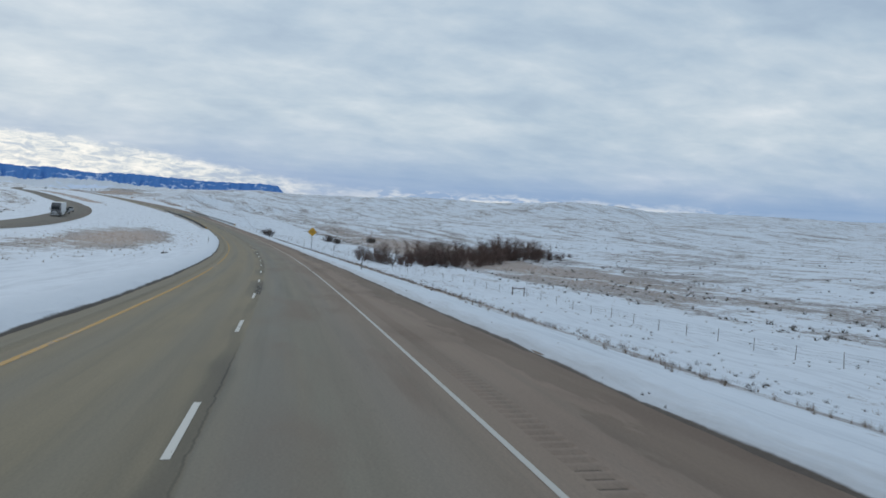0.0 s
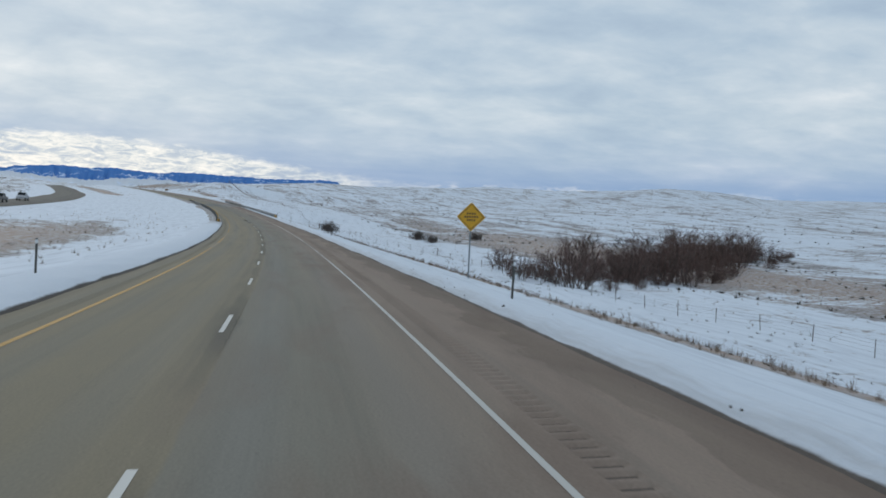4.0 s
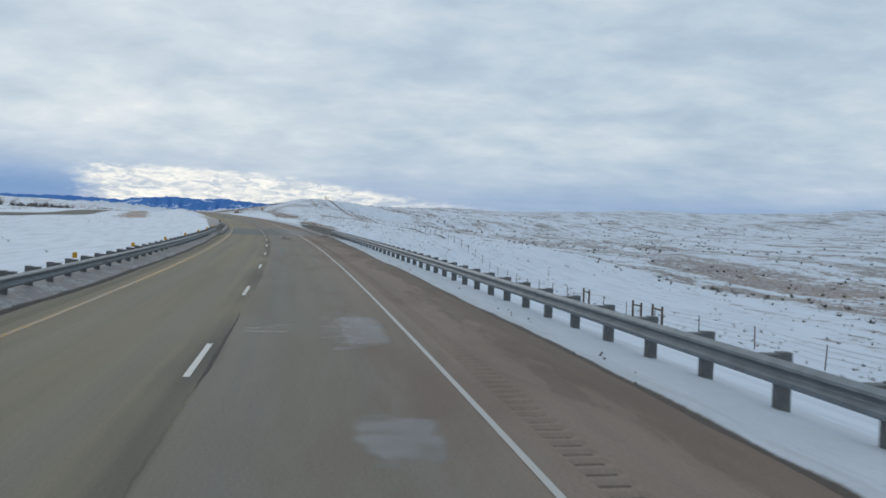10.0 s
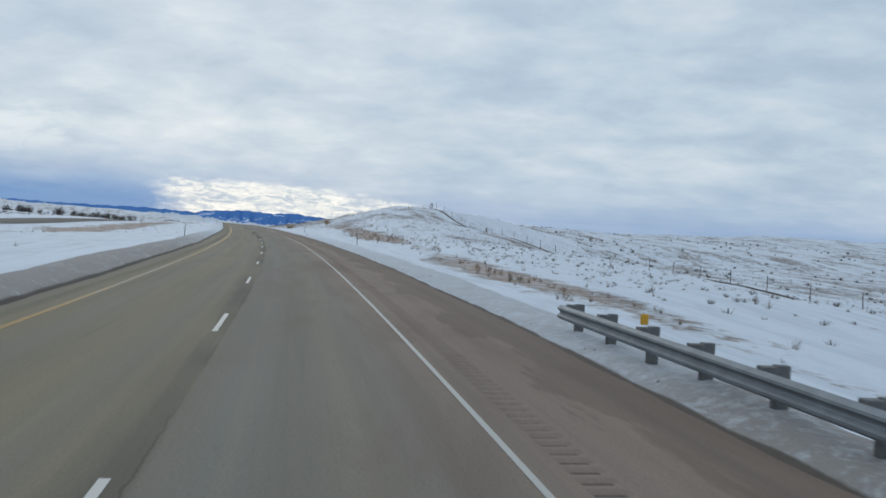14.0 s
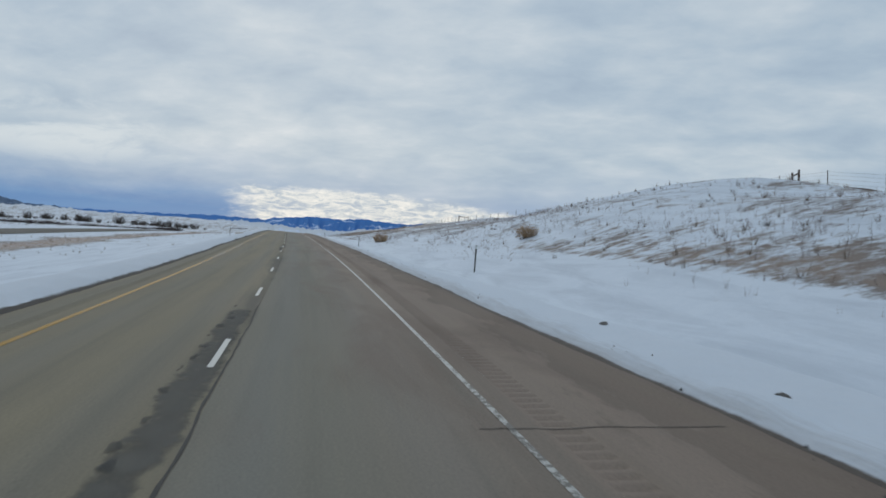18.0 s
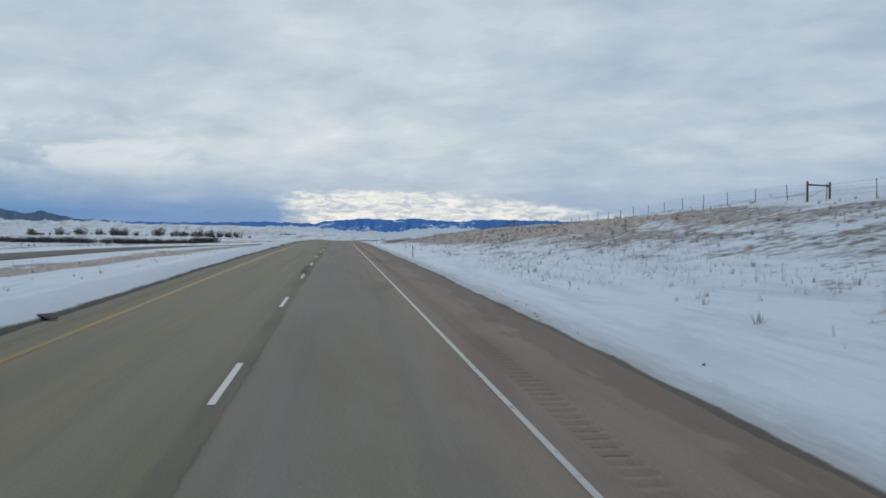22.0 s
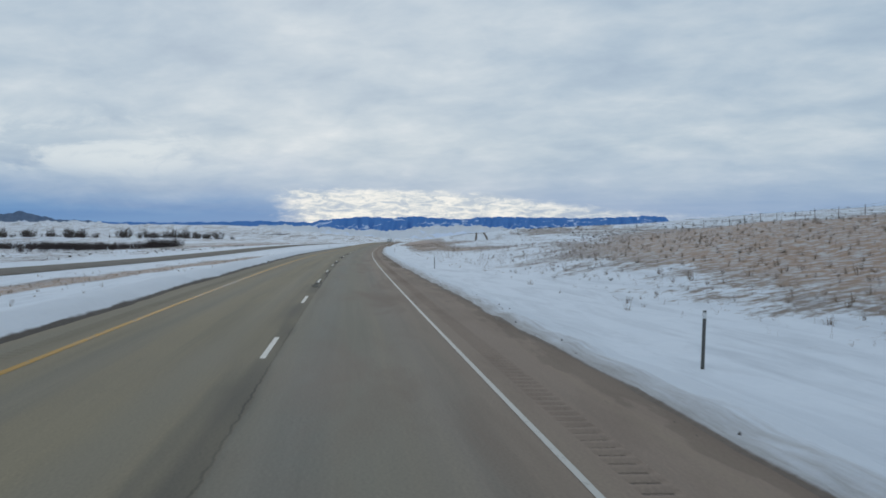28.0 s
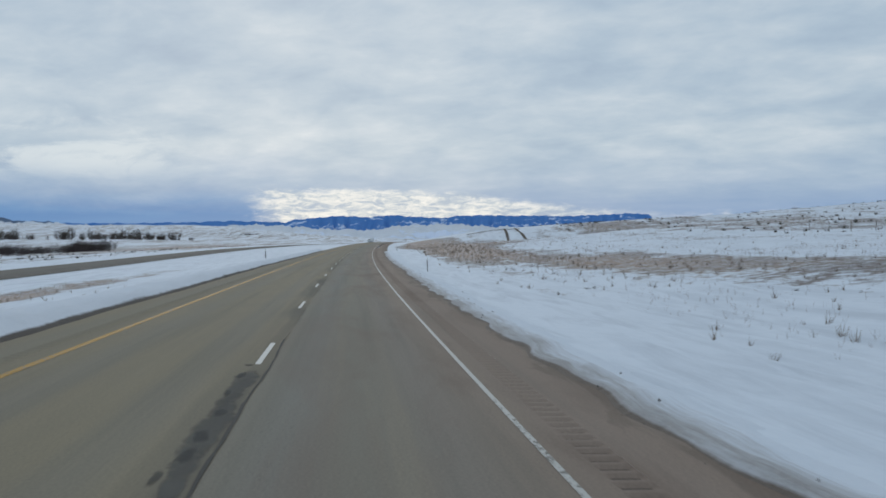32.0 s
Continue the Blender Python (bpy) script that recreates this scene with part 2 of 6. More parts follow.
def pavement_material(name, tones, shoulder, crack=0.75):
    """Worn concrete and asphalt: UV is (metres across, metres along)."""
    m, tr, b = material(name, 0.75)
    uv = add(tr, "ShaderNodeUVMap", uv_map="road").outputs[0]
    sep = add(tr, "ShaderNodeSeparateXYZ", [(0, uv)]).outputs
    u, s = sep[0], sep[1]
    long_n = noise_node(tr, add(tr, "ShaderNodeMapping", [(0, uv), (3, (1.6, 0.035, 1))]).outputs[0], 1.0, 5.0, 0.6)
    mid_n = noise_node(tr, add(tr, "ShaderNodeMapping", [(0, uv), (3, (0.5, 0.16, 1))]).outputs[0], 1.0, 6.0, 0.6)
    fine = noise_node(tr, uv, 26.0, 3.0, 0.7)
    col = mix(tr, grey(tr, mid_n, 0.3, 0.7), tones[0], tones[1])
    # the right lane is greyer from the joint on
    wav = noise_node(tr, add(tr, "ShaderNodeMapping", [(0, uv), (3, (0.0, 0.5, 1))]).outputs[0], 1.0, 3.0, 0.6)
    seam = math_node(tr, "ADD", u, math_node(tr, "MULTIPLY", math_node(tr, "SUBTRACT", wav, 0.5), 0.16))
    right_lane = grey(tr, seam, 0.20, 0.26)
    col = mix(tr, math_node(tr, "MULTIPLY", right_lane, 0.7), col, tones[2])
    # wheel tracks, polished darker and greyer
    w = add(tr, "ShaderNodeMath", [(0, math_node(tr, "MULTIPLY", u, math.pi * 2 / 1.83))], operation="COSINE").outputs[0]
    track = math_node(tr, "MULTIPLY", grey(tr, math_node(tr, "MULTIPLY", w, -1.0), -0.2, 1.0), 0.42)
    col = mix(tr, track, col, mix(tr, right_lane, tones[2], tuple(c * f for c, f in zip(tones[2][:3], (0.97, 1.02, 1.10))) + (1,)))
    # redder shoulder
    edge = math_node(tr, "ADD", u, math_node(tr, "MULTIPLY", math_node(tr, "SUBTRACT", mid_n, 0.5), 0.5))
    sh = add(tr, "ShaderNodeMapRange", [(0, edge), (1, 1.7), (2, 4.1), (3, 0.0), (4, 1.0)]).outputs[0]
    col = mix(tr, math_node(tr, "MULTIPLY", sh, 0.8), col, shoulder)
    col = mix(tr, math_node(tr, "MULTIPLY", grey(tr, long_n, 0.5, 0.75), 0.45), col, tuple(c * 0.62 for c in tones[2][:3]) + (1,))
    col = mix(tr, math_node(tr, "MULTIPLY", grey(tr, long_n, 0.45, 0.2), 0.35), col, tuple(c * 1.3 for c in tones[0][:3]) + (1,))
    # reddish-brown stains, mostly right of the wheel tracks
    st_n = noise_node(tr, add(tr, "ShaderNodeMapping", [(0, uv), (3, (0.55, 0.11, 1)), (1, (11, 3, 0))]).outputs[0], 1.0, 5.0, 0.62, 0.5)
    stain = math_node(tr, "MULTIPLY", grey(tr, st_n, 0.48, 0.66), grey(tr, u, -1.0, 2.5))
    col = mix(tr, math_node(tr, "MULTIPLY", stain, 0.75), col, tuple(c * 0.72 for c in shoulder[:3]) + (1,))
    # tar smears along the middle joint
    wob = noise_node(tr, add(tr, "ShaderNodeMapping", [(0, uv), (3, (0.0, 0.22, 1))]).outputs[0], 1.0, 3.0, 0.5)
    wide = noise_node(tr, add(tr, "ShaderNodeMapping", [(0, uv), (3, (0.4, 0.05, 1)), (1, (3, 7, 0))]).outputs[0], 1.0, 3.0, 0.6)
    off = math_node(tr, "ABSOLUTE", math_node(tr, "SUBTRACT", u, math_node(tr, "ADD", 0.05, math_node(tr, "MULTIPLY", math_node(tr, "SUBTRACT", wob, 0.5), 0.35))))
    smear = add(tr, "ShaderNodeMapRange", [(0, off), (1, 0.10), (2, math_node(tr, "ADD", 0.16, math_node(tr, "MULTIPLY", grey(tr, wide, 0.45, 0.72), 0.32))), (3, 1.0), (4, 0.0)]).outputs[0]
    col = mix(tr, math_node(tr, "MULTIPLY", math_node(tr, "MULTIPLY", smear, grey(tr, wide, 0.36, 0.60)), 0.55), col, (0.060, 0.059, 0.055, 1))
    # a greyer strip just left of the joint, under the dashes
    strip = math_node(tr, "MULTIPLY", math_node(tr, "MULTIPLY", grey(tr, seam, -0.48, -0.36), math_node(tr, "SUBTRACT", 1.0, right_lane)), grey(tr, wide, 0.40, 0.62))
    col = mix(tr, math_node(tr, "MULTIPLY", strip, 0.42), col, (0.095, 0.094, 0.088, 1))
    # damp grit towards the snow
    damp_n = noise_node(tr, add(tr, "ShaderNodeMapping", [(0, uv), (3, (1.1, 0.22, 1)), (1, (5, 9, 0))]).outputs[0], 1.0, 5.0, 0.6)
    damp = math_node(tr, "MULTIPLY", grey(tr, math_node(tr, "ADD", math_node(tr, "MULTIPLY", damp_n, 3.6), u), 7.05, 7.22), grey(tr, u, 4.4, 4.7))
    col = mix(tr, math_node(tr, "MULTIPLY", damp, 0.30), col, (0.085, 0.062, 0.048, 1))
    # the joint itself and hairline cracks across
    j = noise_node(tr, add(tr, "ShaderNodeMapping", [(0, uv), (3, (0.0, 1.6, 1))]).outputs[0], 1.0, 4.0, 0.7)
    jo = math_node(tr, "ABSOLUTE", math_node(tr, "SUBTRACT", u, math_node(tr, "ADD", 0.20, math_node(tr, "MULTIPLY", math_node(tr, "SUBTRACT", j, 0.5), 0.16))))
    joint = math_node(tr, "MULTIPLY", add(tr, "ShaderNodeMapRange", [(0, jo), (1, 0.006), (2, 0.024), (3, 1.0), (4, 0.0)]).outputs[0], grey(tr, wide, 0.44, 0.60))
    c1 = noise_node(tr, add(tr, "ShaderNodeMapping", [(0, uv), (3, (0.35, 0.05, 1))]).outputs[0], 1.0, 6.0, 0.7)
    c2 = math_node(tr, "ABSOLUTE", math_node(tr, "SUBTRACT", c1, 0.52))
    hair = math_node(tr, "MULTIPLY", add(tr, "ShaderNodeMapRange", [(0, c2), (1, 0.0004), (2, 0.0016), (3, 1.0), (4, 0.0)]).outputs[0], grey(tr, mid_n, 0.46, 0.56))
    dark = math_node(tr, "MAXIMUM", joint, math_node(tr, "MULTIPLY", hair, 0.25))
    col = mix(tr, math_node(tr, "MULTIPLY", dark, crack), col, (0.03, 0.03, 0.03, 1))
    col = mix(tr, 0.34, col, mix(tr, fine, (0, 0, 0, 1), (1, 1, 1, 1)), "OVERLAY")
    tr.links.new(col, b.inputs["Base Color"])
    tr.links.new(add(tr, "ShaderNodeMapRange", [(0, mid_n), (1, 0.3), (2, 0.7), (3, 0.95), (4, 0.82)]).outputs[0], b.inputs["Roughness"])
    b.inputs["Specular IOR Level"].default_value = 0.15
    bumped(tr, b, math_node(tr, "SUBTRACT", fine, math_node(tr, "MULTIPLY", dark, 2.0)), 0.35, 0.006)
    return m


ROAD_MAT = pavement_material("worn_pavement", [(0.240, 0.207, 0.146, 1), (0.203, 0.176, 0.128, 1), (0.196, 0.186, 0.160, 1)], (0.250, 0.190, 0.154, 1), 0.6)
DECK_MAT = pavement_material("bridge_asphalt", [(0.168, 0.170, 0.158, 1), (0.143, 0.146, 0.137, 1), (0.146, 0.150, 0.142, 1)], (0.27, 0.25, 0.235, 1), 0.3)
FAR_ROAD_MAT = pavement_material("far_pavement", [(0.165, 0.152, 0.13, 1), (0.14, 0.132, 0.115, 1), (0.13, 0.125, 0.112, 1)], (0.14, 0.122, 0.105, 1), 0.2)


def paint_material(name, col, wear):
    m, tr, b = material(name, 0.6)
    co = add(tr, "ShaderNodeTexCoord").outputs["Object"]
    n = noise_node(tr, co, 7.0, 6.0, 0.75)
    big = noise_node(tr, co, 0.06, 3.0, 0.6)
    chip = grey(tr, math_node(tr, "ADD", n, math_node(tr, "MULTIPLY", math_node(tr, "SUBTRACT", big, 0.5), 0.7)), wear, wear + 0.06)
    tr.links.new(mix(tr, chip, col, (0.16, 0.15, 0.135, 1)), b.inputs["Base Color"])
    b.inputs["Specular IOR Level"].default_value = 0.15
    bumped(tr, b, n, 0.2, 0.004)
    return m


WHITE_LINE = paint_material("white_road_paint", (0.46, 0.455, 0.43, 1), 0.63)
WHITE_WORN = paint_material("worn_white_paint", (0.46, 0.455, 0.43, 1), 0.525)
WHITE_DASH = paint_material("white_dash_paint", (0.54, 0.535, 0.505, 1), 0.62)
YELLOW_WORN = paint_material("worn_yellow_paint", (0.25, 0.15, 0.024, 1), 0.525)
YELLOW_LINE = paint_material("yellow_road_paint", (0.34, 0.185, 0.016, 1), 0.56)


def ground_material():
    """Snow over dry grass: the attribute "grass" says how much of the turf is bare."""
    m, tr, b = material("snow_over_grass", 0.8)
    co = add(tr, "ShaderNodeTexCoord").outputs["Object"]
    bare = add(tr, "ShaderNodeAttribute", attribute_name="grass").outputs["Fac"]
    n0 = noise_node(tr, co, 0.012, 4.0, 0.6)
    n1 = noise_node(tr, add(tr, "ShaderNodeMapping", [(0, co), (3, (1, 1, 2.5))]).outputs[0], 0.11, 7.0, 0.66)
    n2 = noise_node(tr, co, 1.5, 6.0, 0.72)
    n3 = noise_node(tr, co, 14.0, 3.0, 0.7)
    v = math_node(tr, "ADD", math_node(tr, "MULTIPLY", n1, 0.32), math_node(tr, "ADD", math_node(tr, "MULTIPLY", noise_node(tr, co, 0.42, 5.0, 0.7), 0.28), math_node(tr, "MULTIPLY", n2, 0.30)))
    lie = add(tr, "ShaderNodeUVMap", uv_map="lie").outputs[0]
    n4 = noise_node(tr, add(tr, "ShaderNodeMapping", [(0, lie), (3, (0.09, 0.016, 1))]).outputs[0], 1.0, 7.0, 0.68, 0.8)
    v = math_node(tr, "ADD", math_node(tr, "MULTIPLY", v, 0.66), math_node(tr, "MULTIPLY", n4, 0.32))
    v = math_node(tr, "ADD", v, math_node(tr, "MULTIPLY", n0, 0.08))
    thr = math_node(tr, "SUBTRACT", 0.74, math_node(tr, "MULTIPLY", bare, 0.42))
    cover = add(tr, "ShaderNodeMapRange", [(0, math_node(tr, "SUBTRACT", v, thr)), (1, -0.014), (2, 0.028), (3, 0.0), (4, 1.0)]).outputs[0]
    turf = mix(tr, grey(tr, n2, 0.3, 0.7), (0.105, 0.080, 0.060, 1), (0.225, 0.165, 0.118, 1))
    turf = mix(tr, math_node(tr, "MULTIPLY", grey(tr, bare, 0.57, 0.80), 0.8), turf, mix(tr, n2, (0.185, 0.104, 0.057, 1), (0.365, 0.220, 0.122, 1)))
    turf = mix(tr, math_node(tr, "MULTIPLY", grey(tr, n1, 0.40, 0.66), math_node(tr, "SUBTRACT", 1.0, grey(tr, bare, 0.57, 0.80))), turf, (0.135, 0.108, 0.098, 1))
    snow = mix(tr, n2, (0.57, 0.635, 0.72, 1), (0.70, 0.75, 0.82, 1))
    n5 = noise_node(tr, add(tr, "ShaderNodeMapping", [(0, lie), (3, (0.9, 0.12, 1))]).outputs[0], 1.0, 6.0, 0.66, 0.6)
    snow = mix(tr, math_node(tr, "MULTIPLY", grey(tr, n5, 0.45, 0.66), 0.62), snow, (0.44, 0.49, 0.56, 1))
    tr.links.new(mix(tr, math_node(tr, "MULTIPLY", cover, add(tr, "ShaderNodeMapRange", [(0, n2), (1, 0.38), (2, 0.56), (3, 0.42), (4, 0.95)]).outputs[0]), snow, turf), b.inputs["Base Color"])
    h = math_node(tr, "ADD", math_node(tr, "MULTIPLY", n2, 0.7), math_node(tr, "MULTIPLY", n3, 0.3))
    bumped(tr, b, h, 0.5, 0.12)
    return m


GROUND_MAT = ground_material()


def mountain_material(name, dark, pale):
    m, tr, b = material(name, 1.0)
    co = add(tr, "ShaderNodeTexCoord").outputs["Object"]
    hgt = add(tr, "ShaderNodeAttribute", attribute_name="rise").outputs["Fac"]
    n = noise_node(tr, add(tr, "ShaderNodeMapping", [(0, co), (3, (1, 1, 2.2))]).outputs[0], 0.011, 6.0, 0.65, 0.6)
    n2 = noise_node(tr, co, 0.03, 4.0, 0.6)
    # slope colours come from the caller; the snow takes a blue tint too
    slope_tone = mix(tr, n2, dark, pale)
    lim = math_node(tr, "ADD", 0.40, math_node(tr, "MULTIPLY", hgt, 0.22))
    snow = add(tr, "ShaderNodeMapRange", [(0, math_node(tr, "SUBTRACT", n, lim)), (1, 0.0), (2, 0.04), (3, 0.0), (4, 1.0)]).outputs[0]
    tr.links.new(mix(tr, math_node(tr, "MULTIPLY", snow, 0.8), slope_tone, (0.62, 0.72, 0.9, 1)), b.inputs["Base Color"])
    return m


# dark forest seen through air: the blue haze is painted into the base colour
HAZY_MOUNTAIN_MAT = mountain_material("haze_blue_forest_and_snow", (0.042, 0.155, 0.44, 1), (0.072, 0.23, 0.55, 1))
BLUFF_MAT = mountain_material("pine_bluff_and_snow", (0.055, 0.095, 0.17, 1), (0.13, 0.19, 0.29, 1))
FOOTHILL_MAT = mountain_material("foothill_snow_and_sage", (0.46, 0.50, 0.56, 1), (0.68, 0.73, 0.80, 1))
STEEL = plain("galvanised_steel", (0.18, 0.205, 0.225), 0.6, 0.2, 0.3, 3.0)
DARK_WOOD = plain("weathered_post_wood", (0.10, 0.075, 0.06), 0.9, 0, 0.4, 9.0)
CONCRETE = plain("weathered_concrete", (0.17, 0.165, 0.155), 0.85, 0, 0.28, 1.3)
DIRTY_SNOW = plain("dirty_ploughed_snow", (0.50, 0.48, 0.46), 0.9, 0, 0.5, 2.2, 0.6)
YELLOW = plain("retroreflective_yellow", (0.62, 0.33, 0.015), 0.45, 0, 0.12)
BLACK = plain("black_sheeting", (0.02, 0.02, 0.022), 0.5, 0, 0.2)
POST_MAT = plain("grey_green_steel_post", (0.085, 0.085, 0.08), 0.6, 0.2, 0.3)
WHITE_PLASTIC = plain("white_reflector", (0.7, 0.72, 0.74), 0.4, 0, 0.1)


# ---- mesh helpers ----
def mesh_object(name, verts, faces, mat, parent=None, smooth=False):
    me = bpy.data.meshes.new(name)
    me.from_pydata([tuple(map(float, v)) for v in verts], [], faces)
    me.materials.append(mat)
    if smooth:
        me.polygons.foreach_set("use_smooth", [True] * len(me.polygons))
    me.update()
    ob = new(name, me)
    ob.parent = parent
    return ob


def part(name, bm, mat, parent=None, label="", smooth=False):
    """Links a bmesh as one mesh object under a thing or a part."""
    me = bpy.data.meshes.new(name)
    bm.normal_update()
    bm.to_mesh(me)
    bm.free()
    me.materials.append(mat)
    if smooth:
        me.polygons.foreach_set("use_smooth", [True] * len(me.polygons))
    ob = new(name, me)
    ob.parent = parent
    if label:
        ob["label"] = label
    return ob


def empty(name, m=None, **tags):
    ob = new(name)
    ob.empty_display_size = 0.2
    if m is not None:
        ob.matrix_basis = m
    return tagged(ob, **tags)


def box(bm, x0, x1, y0, y1, z0, z1, bevel=0.0):
    m = Matrix.LocRotScale(((x0 + x1) / 2, (y0 + y1) / 2, (z0 + z1) / 2), None, (x1 - x0, y1 - y0, z1 - z0))
    geo = bmesh.ops.create_cube(bm, size=1.0, matrix=m)
    if bevel:
        edges = list({e for v in geo["verts"] for e in v.link_edges})
        bmesh.ops.bevel(bm, geom=edges, offset=bevel, segments=2, affect="EDGES", profile=0.5)
    return bm


def tube(bm, a, b, r0, r1, sides=6):
    a, b = Vector(a), Vector(b)
    q = (b - a).to_track_quat("Z", "Y").to_matrix()
    rings = []
    for p, r in ((a, r0), (b, r1)):
        rings.append([bm.verts.new(p + q @ Vector((r * math.cos(t), r * math.sin(t), 0))) for t in (2 * math.pi * i / sides for i in range(sides))])
    for i in range(sides):
        bm.faces.new((rings[0][i], rings[0][(i + 1) % sides], rings[1][(i + 1) % sides], rings[1][i]))
    bm.faces.new(rings[1])
    bm.faces.new(rings[0][::-1])
    return bm


def ribbon(name, ss, uu, mat, dz=0.0, heights=None, parent=None, banked=True):
    """A strip of pavement over the stations ss and the offsets uu, with UV in metres (across, along). Its rim is turned down."""
    ss, uu = np.asarray(ss, float), np.asarray(uu, float)
    n, k = len(ss), len(uu)
    grid = np.stack([at_road(ss, u, dz if heights is None else dz + heights[:, i]) for i, u in enumerate(uu)], 1)
    me = bpy.data.meshes.new(name)
    idx = np.arange(n * k).reshape(n, k)
    f = np.stack([idx[:-1, :-1], idx[:-1, 1:], idx[1:, 1:], idx[1:, :-1]], -1).reshape(-1, 4)
    me.from_pydata(grid.reshape(-1, 3).tolist(), [], f.tolist())
    uvs = np.stack(np.broadcast_arrays(uu[None, :], ss[:, None]), -1).reshape(-1, 2)
    lay = me.uv_layers.new(name="road")
    lay.data.foreach_set("uv", uvs[f.reshape(-1)].astype(np.float32).ravel())
    me.materials.append(mat)
    me.polygons.foreach_set("use_smooth", [True] * len(me.polygons))
    ob = new(name, me)
    ob.parent = parent
    return ob


# ---- the ground: snow-covered prairie round the two carriageways ----
U_RIGHT = [6.4, 7.2, 9, 14, 21, 30, 45, 70, 120, 250, 500, 900, 2000]
U_LEFT = [-4.9, -5.8, -8, -14, -24, -36, -50, -60, -100, -200, -400, -800, -2000]
RIGHT, LEFT = {}, {}


def right_side(s, *h):
    RIGHT[s] = h


def left_side(s, *h):
    LEFT[s] = h


right_side(-400, 0.05, 0.08, -0.35, -1.3, -2.2, -3.0, -3.8, -4.5, -4.5, 0, 8, 16, 30)
right_side(150, 0.05, 0.08, -0.3, -1.4, -3.1, -4.7, -5.6, -6.0, -6.0, -1, 8, 18, 32)
right_side(245, 0.05, 0.08, -0.3, -1.6, -3.5, -5.1, -6.1, -6.4, -6.2, -1, 8, 19, 32)
right_side(310, 0.05, 0.08, -0.3, -1.5, -3.1, -4.5, -5.7, -6.3, -6.0, 0, 9, 20, 32)
right_side(390, 0.0, 0.1, -0.5, -2.2, -3.9, -5.0, -5.8, -6.2, -4.5, 3, 9, 19, 30)
right_side(450, 0.0, 0.1, 0.0, 0.2, 0.2, -0.3, -1.8, -3.5, -3.0, 4, 8, 16, 28)
right_side(500, 0.0, 0.1, 0.2, 1.0, 1.4, 0.8, -1.0, -2.8, -2.4, 4, 8, 16, 28)
right_side(545, 0.0, 0.1, 0.1, 1.9, 4.3, 4.0, 0.8, -1.5, -1.5, 4, 8, 16, 28)
right_side(579, 0.0, 0.0, -0.2, 1.6, 4.5, 6.9, 6.4, 2.6, 2.0, 6, 8, 15, 28)
right_side(625, 0.0, 0.0, -0.4, 0.5, 2.2, 4.4, 5.9, 5.6, 5.0, 8, 9, 15, 30)
right_side(695, 0.0, -0.1, -0.5, -0.2, 1.5, 3.7, 5.9, 7.0, 7.0, 10, 9, 15, 32)
right_side(780, 0.0, -0.1, -0.6, -0.6, 0.4, 2.1, 4.0, 5.4, 8.5, 11.5, 9, 16, 34)
right_side(850, 0.0, -0.1, -0.6, -0.6, 0.8, 2.4, 4.1, 5.2, 7.5, 12, 9, 16, 36)
right_side(915, 0.0, -0.1, -0.6, -0.8, 0.2, 1.7, 3.6, 4.6, 6.5, 12, 8, 16, 38)
right_side(980, 0.0, -0.1, -0.5, -0.6, 0.1, 0.8, 1.8, 3.4, 5.5, 14.5, 8, 16, 40)
right_side(1100, 0.0, -0.1, -0.4, -0.2, 0.6, 1.0, 2.2, 4.2, 7.0, 16.5, 8, 17, 42)
right_side(1118, 0.0, -0.1, -0.5, -0.9, -1.2, -1.3, -0.5, 2.2, 6.0, 16.5, 8, 17, 42)
right_side(1165, 0.0, -0.1, -0.2, 0.5, 1.6, 3.0, 4.8, 5.8, 7.4, 15, 7, 18, 42)
right_side(1500, 0.0, -0.1, -0.3, 0.3, 0.8, 1.4, 3.0, 4.6, 6.0, 9, 14, 26, 50)
right_side(2600, 1, 1, 1, 1, 1, 1, 2, 3, 4, 8, 18, 34, 66)
right_side(4600, 5, 5, 5, 5, 5, 6, 8, 10, 14, 26, 40, 60, 90)

left_side(-400, 0.05, 0.25, 0.1, -0.3, -0.4, -0.2, -0.2, -0.1, 0.5, 2, 6, 16, 50)
left_side(150, 0.05, 0.28, 0.2, -0.3, -0.1, 0.5, 0.5, 0.7, 1.3, 3, 7, 18, 52)
left_side(300, 0.05, 0.28, 0.2, -0.2, 0.1, 1.0, 1.0, 1.1, 1.6, 3, 7, 20, 55)
left_side(400, 0.0, 0.1, -0.3, -0.8, -0.6, 0.5, 0.5, 0.6, 1.4, 3, 7, 20, 58)
left_side(460, 0.05, 0.2, 0.1, -0.3, -0.6, -0.4, -0.4, -0.3, 0.8, 3, 7, 20, 58)
left_side(600, 0.05, 0.1, -0.2, -0.9, -1.5, -1.6, -1.6, -1.3, -0.4, 1.5, 5, 18, 60)
left_side(750, 0.05, 0.1, -0.3, -1.2, -1.9, -2.0, -2.0, -1.8, -0.8, 0.8, 4, 18, 62)
left_side(950, 0.05, 0.1, -0.3, -1.2, -2.0, -2.0, -2.0, -1.9, -2.0, -2.5, 2, 15, 52)
left_side(1200, 0.05, 0.1, -0.2, -0.8, -1.4, -1.2, -1.2, -1.4, -3.0, -5.0, 0, 14, 52)
left_side(1370, 0.0, 0.0, -0.2, -0.7, -1.1, -0.9, -0.9, -1.1, -3.0, -5.6, -2, 14, 53)
left_side(1500, 0.0, 0.0, -0.2, -0.6, -0.8, -0.6, -0.6, -0.8, -2.2, -4.0, 0.5, 15, 55)
left_side(1740, 0.2, 0.2, 0.1, 0, 0, 0, 0, 0, 0.8, 3.2, 7.5, 20, 60)
left_side(2400, 1, 1, 1, 1, 1, 1, 1, 1, 3, 8, 14.5, 30, 62)
